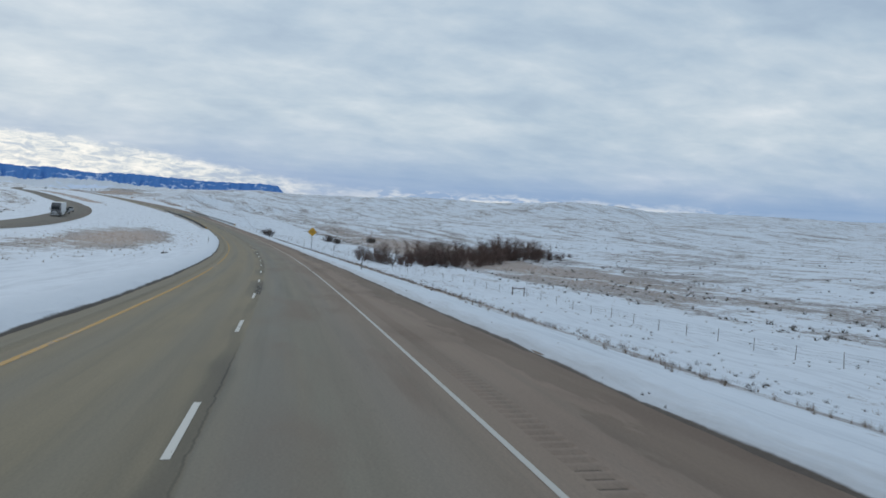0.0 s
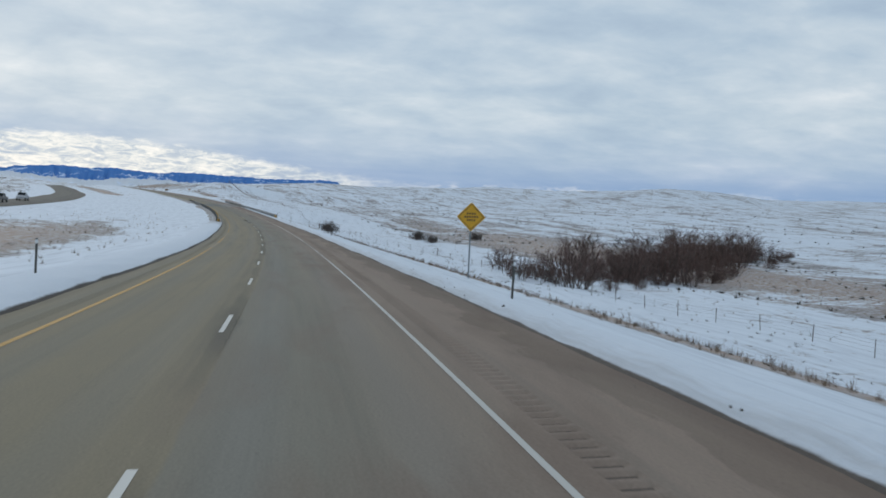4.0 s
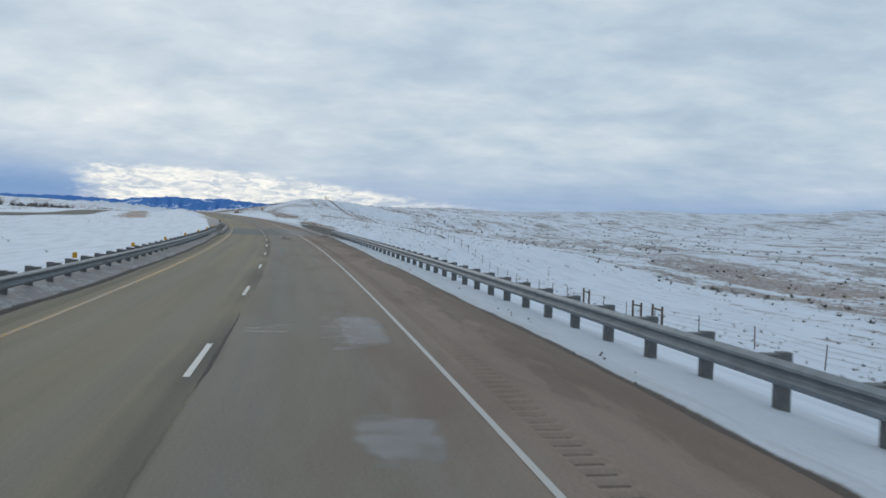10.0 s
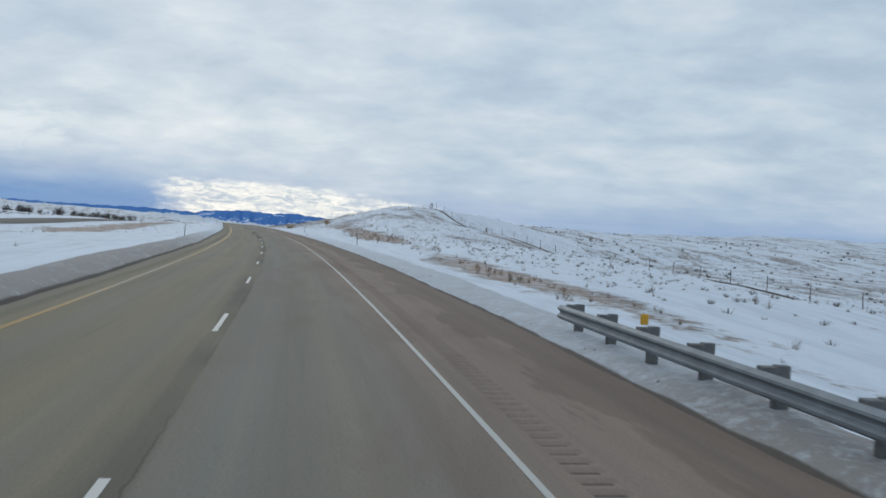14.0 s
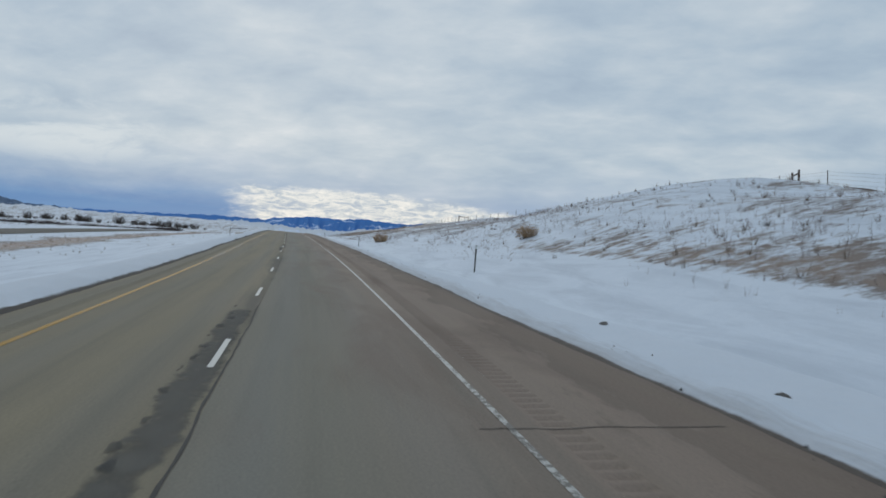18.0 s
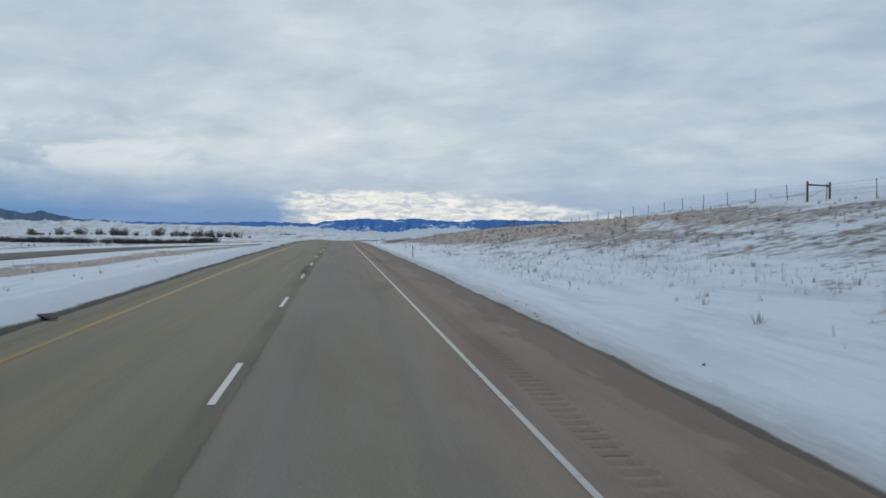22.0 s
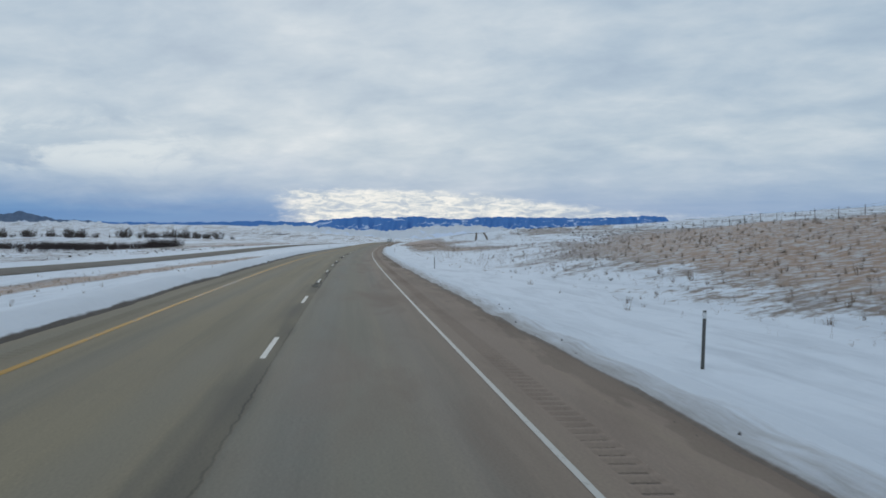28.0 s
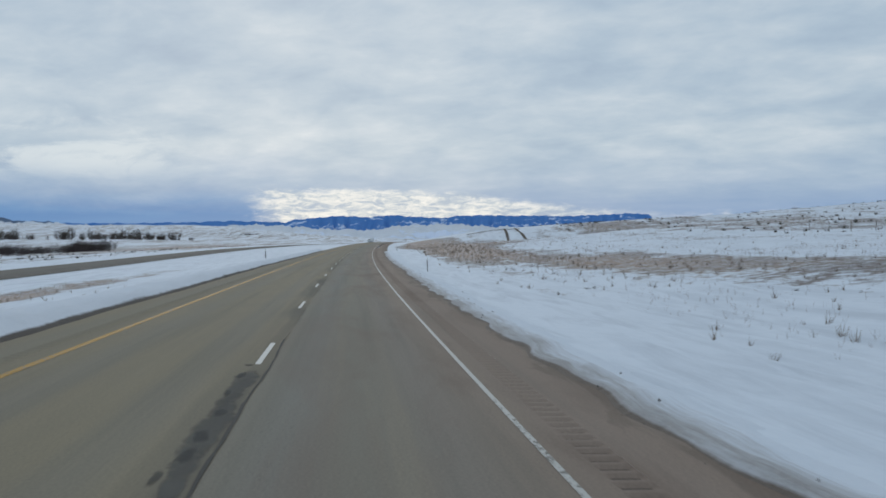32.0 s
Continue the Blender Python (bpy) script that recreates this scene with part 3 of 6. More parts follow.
left_side(3100, 1, 1, 1, 1, 1, 1, 2, 2, 4, 13, 30, 44, 64)
left_side(4600, 2, 2, 2, 2, 3, 4, 4, 5, 9, 16, 32, 46, 74)


def side_height(table, stations, s, u):
    keys = sorted(table)
    rows = np.array([table[k] for k in keys], float)
    out = np.zeros(np.broadcast(s, u).shape)
    s, u = np.broadcast_arrays(np.asarray(s, float), np.asarray(u, float))
    i = np.clip(np.searchsorted(keys, s) - 1, 0, len(keys) - 2)
    k = np.array(keys, float)
    t = np.clip((s - k[i]) / (k[i + 1] - k[i]), 0, 1)
    t = t * t * (3 - 2 * t)
    order = 1 if stations[1] > stations[0] else -1
    st = np.array(stations[::order], float)
    r = rows[:, ::order]
    j = np.clip(np.searchsorted(st, u) - 1, 0, len(st) - 2)
    w = np.clip((u - st[j]) / (st[j + 1] - st[j]), 0, 1)
    a = r[i, j] * (1 - w) + r[i, j + 1] * w
    b = r[i + 1, j] * (1 - w) + r[i + 1, j + 1] * w
    out = a * (1 - t) + b * t
    return out


def rolls(x, y):
    """Gentle swells of open country, in metres, from a sum of waves."""
    v = np.zeros(np.broadcast(x, y).shape)
    rng = np.random.RandomState(5)
    for wave, amp in ((900, 7.0), (520, 5.0), (260, 2.6), (120, 1.1), (60, 0.5), (27, 0.22), (13, 0.10)):
        for _ in range(3):
            a, p = rng.uniform(0, 2 * math.pi), rng.uniform(0, 2 * math.pi)
            v = v + amp * 0.6 * np.sin((x * math.cos(a) + y * math.sin(a)) * 2 * math.pi / wave + p)
    return v


def right_edge(s):
    """Where the snow begins beside the shoulder."""
    return np.interp(s, [0, 110, 180, 280, 380, 430, 500, 570, 710, 820, 930, 1100], [6.45, 6.2, 6.1, 5.95, 6.5, 6.75, 6.6, 6.2, 6.2, 5.65, 5.4, 5.7])


def left_edge(s):
    return np.interp(s, [0, 114, 186, 260, 370, 430, 506, 574, 683, 820, 933, 1100], [-4.95, -5.3, -5.05, -4.75, -4.6, -4.75, -5.45, -5.0, -4.8, -4.9, -5.4, -5.2])


def open_ground(s, u):
    """Height of the land over the pavement plane, before the oncoming road is cut into it."""
    s, u = np.broadcast_arrays(np.asarray(s, float), np.asarray(u, float))
    pull = np.clip((14 - np.abs(u)) / 7, 0, 1)
    rim = u
    u = u - np.where(u > 5.0, (right_edge(s) - 6.4) * pull, 0) - np.where(u < -4.0, (left_edge(s) + 5.0) * pull, 0)
    h = np.where(u > 0, side_height(RIGHT, U_RIGHT, s, u), side_height(LEFT, U_LEFT, s, u))
    u = rim
    x, y, _, psi, _ = axis(s)
    x, y = x + u * np.cos(psi), y + u * np.sin(psi)
    far = np.clip((np.abs(u) - 55) / 500, 0, 1) + np.clip((s - 1150) / 900, 0, 1) * np.clip((np.abs(u) - 40) / 60, 0, 1)
    near = np.clip((np.abs(u) - 8) / 30, 0, 1)
    big = rolls(x, y) * np.where((u < 0) & (s > 1000), np.interp(s, [1000, 1150, 1850, 2300], [1, 0.3, 0.35, 1]), 1)
    fine = 0.25 * np.sin(x * 0.23 + 1.7 * np.sin(y * 0.11)) * np.sin(y * 0.19 + x * 0.05)
    return h + np.clip(far, 0, 1) * big + near * fine * np.clip(1 - far, 0, 1)


def far_u(s):
    """Near edge of the oncoming carriageway."""
    return np.interp(s, [-400, 150, 300, 450, 650, 1000, 1500], [-47, -41.5, -40, -40, -37.5, -36.5, -36])


def ground_dz(s, u):
    """Height of the ground over the pavement plane."""
    s, u = np.broadcast_arrays(np.asarray(s, float), np.asarray(u, float))
    mid = far_u(s) - 5.8
    w = np.clip((10.5 - np.abs(u - mid)) / 3.5, 0, 1)
    w = w * w * (3 - 2 * w)
    bed = side_height(LEFT, U_LEFT, s, mid)
    return open_ground(s, u) * (1 - w) + bed * w




def ground_at(s, u):
    return at_road(s, u, ground_dz(s, u))


def on_ground(s, u, sink=0.0, turn=0.0):
    p = ground_at(s, u)
    return pose(float(p[0]), float(p[1]), float(p[2]) - sink, 0, 0, math.degrees(float(axis(s)[3])) + turn)


def bare_share(s, u):
    """How much dry grass shows through the snow."""
    s, u = np.broadcast_arrays(np.asarray(s, float), np.asarray(u, float))

    def blob(s0, ds, u0, du, a):
        return a * np.exp(-((s - s0) / ds) ** 2 - ((u - u0) / du) ** 2)
    g = np.full(s.shape, 0.16)
    g = np.where(u > 12, 0.43, g)
    g = np.where(u < -14, 0.22, g)
    g = np.where(u > 60, 0.54, g)
    g = np.where(u < -60, 0.55, g)
    for b in ((110, 80, 17, 3, 0.5), (170, 95, -23, 13, 0.62), (210, 60, 17, 2.5, 0.45), (290, 140, 85, 28, 0.26),
              (452, 22, 11.5, 2.2, 0.6), (505, 20, 12.5, 2.5, 0.55), (545, 25, 13, 3, 0.2), (640, 60, 26, 9, 0.18), (725, 40, 27, 8, 0.38), (800, 40, 24, 6, 0.46), (848, 42, 29, 9, 0.42), (890, 45, 39, 9, 0.26), (780, 45, 38, 8, 0.12),
              (850, 70, 58, 22, 0.22), (975, 30, 25, 6, 0.32), (1135, 35, 15, 6, 0.8), (1050, 50, 19, 6, 0.55), (1112, 35, 28, 8, 0.4), (1120, 110, 70, 30, 0.12), (900, 80, 90, 30, 0.2),
              (560, 90, -26, 5, 0.42), (800, 210, -25, 4.0, 0.60), (980, 120, -23, 2.5, 0.35), (540, 55, 32, 16, 0.10), (1350, 120, -120, 60, 0.25)):
        g = g + blob(*b)
    g = np.where((u < -9) & (u > -36) & (s > 520) & (s < 980), g + 0.12, g)
    g = np.where(np.abs(u) < 8.5, np.where((u > 0) & (s > 580), 0.24, 0.06), g)
    return np.clip(g, 0, 0.94)


def make_ground():
    ss = np.concatenate([np.arange(-400, -40, 30), np.arange(-40, 1150, 4.0), np.arange(1150, 1520, 12.0), np.geomspace(1520, 4600, 60)])
    right = np.concatenate([[-0.5, 5.0, 6.2, 6.45, 6.8, 7.3, 8, 9, 10.2, 11.5, 13], np.arange(15, 46, 2.5), np.arange(48, 121, 6), np.geomspace(128, 2000, 46)])
    left = -np.concatenate([[4.2, 4.75, 5.0, 5.4, 5.9, 6.6, 7.5, 8.7, 10, 11.8, 14], np.arange(16.5, 61, 2.8), np.arange(64, 121, 7), np.geomspace(128, 2000, 46)])
    uu = np.concatenate([left[::-1], right])
    S, U = np.meshgrid(ss, uu, indexing="ij")
    fan = 1 + np.clip(S - 1500, 0, None) / 2600 * np.clip(np.abs(U) / 200, 0, 1)
    pull = np.clip((14 - np.abs(U)) / 7, 0, 1)
    U2 = U * fan + np.where(U > 5.5, (right_edge(S) - 6.4) * pull, 0) + np.where(U < -4.5, (left_edge(S) + 5.0) * pull, 0)
    dz = ground_dz(S, U2)
    dz = np.where((U > -5.1) & (U < 6.5), -0.22, dz)
    toe = np.where(U > 0, np.clip(1 - (U - 6.4) / 1.7, 0, 1), np.clip(1 - (-U - 4.9) / 1.7, 0, 1))
    dz = dz - np.where((U < -5.1) | (U > 6.5), 0.24 * toe, 0)
    x, y, z, psi, tilt = axis(S)
    zz = z + np.clip(U, -5.2, 6.7) * np.tan(tilt) + dz
    grid = np.stack([x + U2 * np.cos(psi), y + U2 * np.sin(psi), zz], -1)
    n, k = S.shape
    idx = np.arange(n * k).reshape(n, k)
    f = np.stack([idx[:-1, :-1], idx[:-1, 1:], idx[1:, 1:], idx[1:, :-1]], -1).reshape(-1, 4)
    me = bpy.data.meshes.new("ground")
    me.from_pydata(grid.reshape(-1, 3).tolist(), [], f.tolist())
    att = me.attributes.new("grass", "FLOAT", "POINT")
    att.data.foreach_set("value", bare_share(S, U * fan).astype(np.float32).ravel())
    lie = np.stack([U * fan, S], -1).reshape(-1, 2)
    me.uv_layers.new(name="lie").data.foreach_set("uv", lie[f.reshape(-1)].astype(np.float32).ravel())
    me.materials.append(GROUND_MAT)
    me.polygons.foreach_set("use_smooth", [True] * len(me.polygons))
    return tagged(new("ground", me), label="rolling prairie under snow with dry grass showing through", category="ground", kind="structure")


make_ground()

# ---- the road ----
BRIDGE0, BRIDGE1 = 383.0, 409.0
PAVED = [-5.9, -5.5, -5.1, -4.7, -3.66, -1.83, 0, 1.83, 3.66, 4.05]
SHOULDER = [4.45, 5.0, 5.4, 5.8, 6.2, 6.6, 7.1]


def under_snow(st, uu):
    """The pavement dips out of sight where the snow lies on it."""
    S, U = np.meshgrid(np.asarray(st, float), np.asarray(uu, float), indexing="ij")
    return np.where((U > right_edge(S) + 0.55) | (U < left_edge(S) - 0.55), -0.3, 0.0)


DARK_GROOVE = plain("dark_groove", (0.072, 0.056, 0.046), 0.95, 0, 0.45, 0.6)


def make_road():
    road = empty("road", label="worn grey-brown two-lane carriageway with a wide shoulder", category="road", kind="structure")
    for a, b, mat, nm in ((-38, BRIDGE0, ROAD_MAT, "carriageway"), (BRIDGE0, BRIDGE1, DECK_MAT, "bridge_deck"), (BRIDGE1, 1516, ROAD_MAT, "carriageway")):
        st = np.append(np.arange(a, b, 2.0), b)
        if nm == "bridge_deck":
            ribbon(nm, st, PAVED + SHOULDER, mat, parent=road)
        else:
            for name, uu in ((nm, PAVED[4:]), ("median_shoulder", PAVED[:4] + [-4.42]), ("shoulder", SHOULDER)):
                uu = [-4.08] + uu if name == nm else uu
                ribbon(name, st, uu, mat, heights=under_snow(st, uu), parent=road)
    # milled rumble strips in both shoulders
    for a, b, inner in ((-38, BRIDGE0, 4.05), (BRIDGE1, 1100, 4.05), (-38, BRIDGE0, -4.42), (BRIDGE1, 1516, -4.42)):
        st = np.arange(a, b, 0.32)
        s4 = np.stack([st, st + 0.12, st + 0.16, st + 0.26], -1).ravel()
        s4 = np.append(s4[s4 < b], b)
        h = np.tile([0.0, 0.0, -0.03, -0.03], len(st))[:len(s4) - 1]
        h = np.append(h, 0.0)[:, None] * np.array([0, 1, 1, 0])[None, :]
        wide = 0.40 if inner > 0 else 0.34
        strip = tagged(ribbon("rumble_strip", s4, [inner, inner + 0.05, inner + wide - 0.05, inner + wide], ROAD_MAT, heights=h, parent=road), kind="stuff")
        # groove floors take a darker brown along some stretches
        strip.data.materials.append(DARK_GROOVE)
        low = np.arange((len(s4) - 1) * 3)
        some = -0.35 if inner > 0 else 0.2
        strip.data.polygons.foreach_set("material_index", ((low // 3 % 4 == 2) & (low % 3 == 1) & (np.sin(low * 0.0043 + 2.0 * np.sin(low * 0.0011)) > some)).astype(np.int32))
    ribbon("shoulder", [1100, 1300, 1516], [4.05, 4.45], ROAD_MAT, parent=road)
    st = np.arange(1516, 2200, 12.0)
    ribbon("carriageway", st, PAVED + SHOULDER, ROAD_MAT, dz=0.3, parent=road)
    # paint
    st = np.arange(-38, 1510, 2.0)
    for a, b, mat in ((-38, 150, WHITE_LINE), (150, 214, WHITE_WORN), (214, BRIDGE0, WHITE_LINE), (BRIDGE0, BRIDGE1 + 3, WHITE_WORN), (BRIDGE1 + 3, 500, WHITE_LINE), (500, 650, WHITE_WORN), (650, 1510, WHITE_LINE)):
        ribbon("edge_line", np.append(np.arange(a, b, 2.0), b), [LANE - 0.041, LANE + 0.041], mat, dz=0.005, parent=road)
    for a, b, mat in ((-38, 200, YELLOW_LINE), (200, 490, YELLOW_WORN), (490, 575, YELLOW_LINE), (575, 760, YELLOW_WORN), (760, 1510, YELLOW_LINE)):
        ribbon("median_line", np.append(np.arange(a, b, 2.0), b), [-LANE - 0.075, -LANE + 0.075], mat, dz=0.005, parent=road)
    for i in range(-2, 110):
        if i in (31, 32, 33):
            continue
        a = 12.192 * i
        ribbon("lane_dash", [a, a + 1.5, a + 3.05], [-0.05, 0.05], WHITE_DASH, dz=0.006, parent=road)
    for a in (377.9, 387.4, 394.5, 399.6, 407.3):
        ribbon("lane_dash", [a, a + 1.5, a + 3.05], [-0.05, 0.05], WHITE_DASH, dz=0.006, parent=road)
    return road


make_road()


def make_far_road():
    road = empty("oncoming_road", label="grey oncoming carriageway beyond the snowy median", category="road", kind="structure")
    st = np.concatenate([np.arange(-390, 1500, 6.0), np.arange(1500, 2200, 20.0)])
    xs = [0, -1.2, -4.86, -8.5, -11.6]
    n = len(st)
    base = np.array([far_u(s) for s in st])
    grid = np.stack([at_road(st, base + x, ground_dz(st, base - 5.8) + 0.07) for x in xs], 1)
    idx = np.arange(n * 5).reshape(n, 5)
    f = np.stack([idx[:-1, 1:], idx[:-1, :-1], idx[1:, :-1], idx[1:, 1:]], -1).reshape(-1, 4)
    me = bpy.data.meshes.new("oncoming_pavement")
    me.from_pydata(grid.reshape(-1, 3).tolist(), [], f.tolist())
    uvs = np.stack(np.broadcast_arrays(np.array(xs)[None, :] + 4.86, st[:, None]), -1).reshape(-1, 2)
    me.uv_layers.new(name="road").data.foreach_set("uv", uvs[f.reshape(-1)].astype(np.float32).ravel())
    me.materials.append(FAR_ROAD_MAT)
    ob = new("oncoming_pavement", me)
    ob.parent = road
    return road


make_far_road()


# ---- the mountains on the horizon ----
def make_mountains(name, label, az0, az1, heights, dist, seed, mat=None, rough=1.0, foot=-40, steep=0.85):
    rng = np.random.RandomState(seed)
    n, k = 420, 14
    az = np.linspace(radians(az0), radians(az1), n)
    top = np.interp(np.degrees(az), *heights)
    for w, a in ((3.1, 2.2), (1.3, 1.7), (0.7, 1.4), (0.37, 1.0), (0.19, 0.6)):
        for _ in range(2):
            top = top + rough * a * np.sin(np.degrees(az) / w * 2 * math.pi + rng.uniform(0, 6.28)) * 0.6
    verts, rise = [], []
    for i in range(n):
        for j in range(k):
            t = j / (k - 1)
            gul = 60 * math.sin(i * 0.35 + 2.0 * math.sin(i * 0.11)) + 35 * math.sin(i * 0.9 + j * 0.5)
            r = dist - (1 - t) ** 1.2 * 420 + gul * (1 - t)
            z = foot + (top[i] - foot) * (t ** steep)
            verts.append((-80 - r * math.sin(az[i]), 460 + r * math.cos(az[i]), z))
            rise.append(t)
    idx = np.arange(n * k).reshape(n, k)
    f = np.stack([idx[:-1, :-1], idx[:-1, 1:], idx[1:, 1:], idx[1:, :-1]], -1).reshape(-1, 4)
    ob = mesh_object(name, verts, f.tolist(), mat or HAZY_MOUNTAIN_MAT, smooth=True)
    ob.data.attributes.new("rise", "FLOAT", "POINT").data.foreach_set("value", np.array(rise, np.float32))
    return tagged(ob, label=label, category="mountain", kind="structure")


# the blue of mesa and ridge is distance haze put into their colour
make_mountains("mountain_mesa", "forested mesa in painted blue haze with snow streaks far on the horizon", 0.8, 25.2, ([0.8, 1.6, 3, 5, 7, 10, 12.6, 13.3, 14.2, 15.6, 17.3, 18.6, 20.5, 22.2, 23.4, 24.1, 25.2], [60, 118, 124, 117, 116, 122, 125, 124, 112, 120, 129, 122, 127, 120, 111, 90, 55]), 4250, 1, rough=0.7)
make_mountains("mountain_ridge", "low mountain ridge in painted dark blue haze under the clouds", 20, 58, ([20, 24, 27, 30, 33, 36, 39, 43, 48, 58], [70, 104, 112, 106, 103, 104, 112, 136, 150, 150]), 4400, 2, rough=0.8)
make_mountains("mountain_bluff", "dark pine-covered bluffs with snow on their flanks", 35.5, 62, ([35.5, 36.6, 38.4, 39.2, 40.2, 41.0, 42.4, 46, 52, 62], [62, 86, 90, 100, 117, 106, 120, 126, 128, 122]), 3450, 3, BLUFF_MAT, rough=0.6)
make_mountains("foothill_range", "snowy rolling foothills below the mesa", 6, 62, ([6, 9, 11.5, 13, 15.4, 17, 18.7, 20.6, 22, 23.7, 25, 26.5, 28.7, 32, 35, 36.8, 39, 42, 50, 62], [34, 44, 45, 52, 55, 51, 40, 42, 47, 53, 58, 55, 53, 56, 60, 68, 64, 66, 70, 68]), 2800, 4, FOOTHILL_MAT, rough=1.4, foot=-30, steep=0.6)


# ---- ploughed snow along the pavement ----
def berm_material():
    """Clean snow that turns to grit and grey ice towards the pavement; UV x is metres from the edge."""
    m, tr, b = material("ploughed_snow", 0.85)
    uv = add(tr, "ShaderNodeUVMap", uv_map="road").outputs[0]
    x = add(tr, "ShaderNodeSeparateXYZ", [(0, uv)]).outputs[0]
    co = add(tr, "ShaderNodeTexCoord").outputs["Object"]
    grime = add(tr, "ShaderNodeAttribute", attribute_name="grime").outputs["Fac"]
    n1, n2, n3 = noise_node(tr, co, 0.8, 5.0, 0.65), noise_node(tr, co, 5.0, 5.0, 0.7), noise_node(tr, co, 25.0, 3.0, 0.7)
    t = math_node(tr, "ADD", x, math_node(tr, "MULTIPLY", math_node(tr, "SUBTRACT", n2, 0.5), 0.14))
    grit = add(tr, "ShaderNodeMapRange", [(0, t), (1, 0.10), (2, 0.22), (3, 1.0), (4, 0.0)]).outputs[0]
    slushy = math_node(tr, "MULTIPLY", grime, grey(tr, math_node(tr, "ADD", math_node(tr, "MULTIPLY", n2, 0.6), math_node(tr, "MULTIPLY", n1, 0.4)), 0.26, 0.54))
    thaw = add(tr, "ShaderNodeAttribute", attribute_name="thaw").outputs["Fac"]
    soil = mix(tr, thaw, mix(tr, n3, (0.014, 0.013, 0.012, 1), (0.060, 0.052, 0.045, 1)), mix(tr, n2, (0.085, 0.066, 0.054, 1), (0.19, 0.155, 0.13, 1)))
    streak = noise_node(tr, add(tr, "ShaderNodeMapping", [(0, uv), (3, (2.2, 0.35, 1))]).outputs[0], 1.0, 6.0, 0.7)
    thin = add(tr, "ShaderNodeMapRange", [(0, math_node(tr, "ADD", x, math_node(tr, "MULTIPLY", math_node(tr, "SUBTRACT", streak, 0.5), 4.5))), (1, 0.1), (2, 2.2), (3, 0.85), (4, 0.0)]).outputs[0]
    slushy = math_node(tr, "MAXIMUM", slushy, math_node(tr, "MULTIPLY", thin, thaw))
    snow = mix(tr, n2, (0.57, 0.635, 0.72, 1), (0.70, 0.75, 0.82, 1))
    slush = mix(tr, n3, (0.12, 0.108, 0.098, 1), (0.36, 0.33, 0.305, 1))
    snow = mix(tr, math_node(tr, "MINIMUM", slushy, 0.92), snow, slush)
    tr.links.new(mix(tr, grit, snow, soil), b.inputs["Base Color"])
    bumped(tr, b, math_node(tr, "ADD", n2, math_node(tr, "MULTIPLY", n3, 0.4)), 0.6, 0.08)
    return m


BERM_MAT = berm_material()


def make_berm(name, side, label):
    """side: 1 right, -1 left."""
    rng = np.random.RandomState(11 + side)
    ss = np.arange(-36, 1060, 0.5)
    d = np.array([-0.16, 0.05, 0.20, 0.45, 0.8, 1.3, 2.0, 2.8])
    base = np.array([-0.06, 0.05, 0.13, 0.20, 0.24, 0.20, 0.09, -0.07]) if side < 0 else np.array([-0.06, 0.03, 0.08, 0.12, 0.13, 0.10, 0.04, -0.06])
    n, k = len(ss), len(d)
    edge = right_edge(ss) if side > 0 else -left_edge(ss)
    wig = np.convolve(rng.normal(0, 1, n + 8), np.ones(11) / 11, "same")[:n] * 0.07 + 0.04 * np.sin(ss * 0.31) + 0.07 * np.sin(ss * 0.083 + 2)
    wig = wig + np.interp(ss, [800, 870, 1060], [0, 1, 1]) * (0.09 * np.sin(ss * 0.9 + 2 * np.sin(ss * 0.23)) + 0.06 * np.sin(ss * 2.3)) * (side > 0)
    heap = np.interp(ss, [0, 250, 262, 372, 384, 408, 432, 450, 1060], [1, 1, 0.55, 0.6, 1.7, 1.7, 1.2, 1, 1])
    if side < 0:
        heap = heap * np.interp(ss, [0, 340, 370, 440, 560, 700, 1060], [1.15, 1.15, 0.85, 0.9, 1.25, 1.5, 1.6])
    grime = np.interp(ss, [0, 240, 265, 360, 380, 410, 440, 490, 540, 1060], [0.05, 0.08, 1.0, 1.2, 1.7, 1.7, 1.35, 0.8, 0.15, 0.08]) * (1.0 if side < 0 else np.interp(ss, [370, 380, 412, 424], [0.4, 0.95, 0.95, 0.4]))
    if side > 0:
        grime = np.where((ss > 262) & (ss < 372), grime * 0.5, grime)
    lump = rng.normal(0, 1, (n, k))
    lump = (lump + np.roll(lump, 1, 0) + np.roll(lump, -1, 0)) / 1.7 * np.interp(ss, [376, 382, 410, 416], [1.0, 1.7, 1.7, 1.0])[:, None]
    uu = edge[:, None] + d[None, :] + wig[:, None] * np.array([1, 1, 0.8, 0.5, 0.3, 0.8, 2.0, 3.5])[None, :]
    over = side * uu
    g = ground_dz(np.repeat(ss[:, None], k, 1), over)
    h = base[None, :] * (1 + (heap[:, None] - 1) * np.array([0, 0.15, 0.5, 1, 1, 1, 1, 1])[None, :]) + lump * np.array([0, 0.012, 0.03, 0.035, 0.03, 0.02, 0.01, 0])[None, :] * np.sqrt(heap)[:, None]
    w = np.clip((d - 0.4) / 1.4, 0, 1)[None, :]
    onbridge = ((ss > BRIDGE0 - 2) & (ss < BRIDGE1 + 2))[:, None]
    z = np.where(onbridge, np.minimum(h, 0.55), h + np.clip(g, -0.6, 0.2) * w)
    if side > 0:
        over = np.where(onbridge, 5.95 + d[None, :] * 0.35 + wig[:, None] * 0.4, over)
    else:
        over = np.where(onbridge, -4.25 - d[None, :] * 0.28 - wig[:, None] * 0.3, over)
    x, y, zz, psi, tilt = axis(np.repeat(ss[:, None], k, 1))
    grid = np.stack([x + over * np.cos(psi), y + over * np.sin(psi), zz + np.clip(over, -5.2, 6.7) * np.tan(tilt) + z], -1)
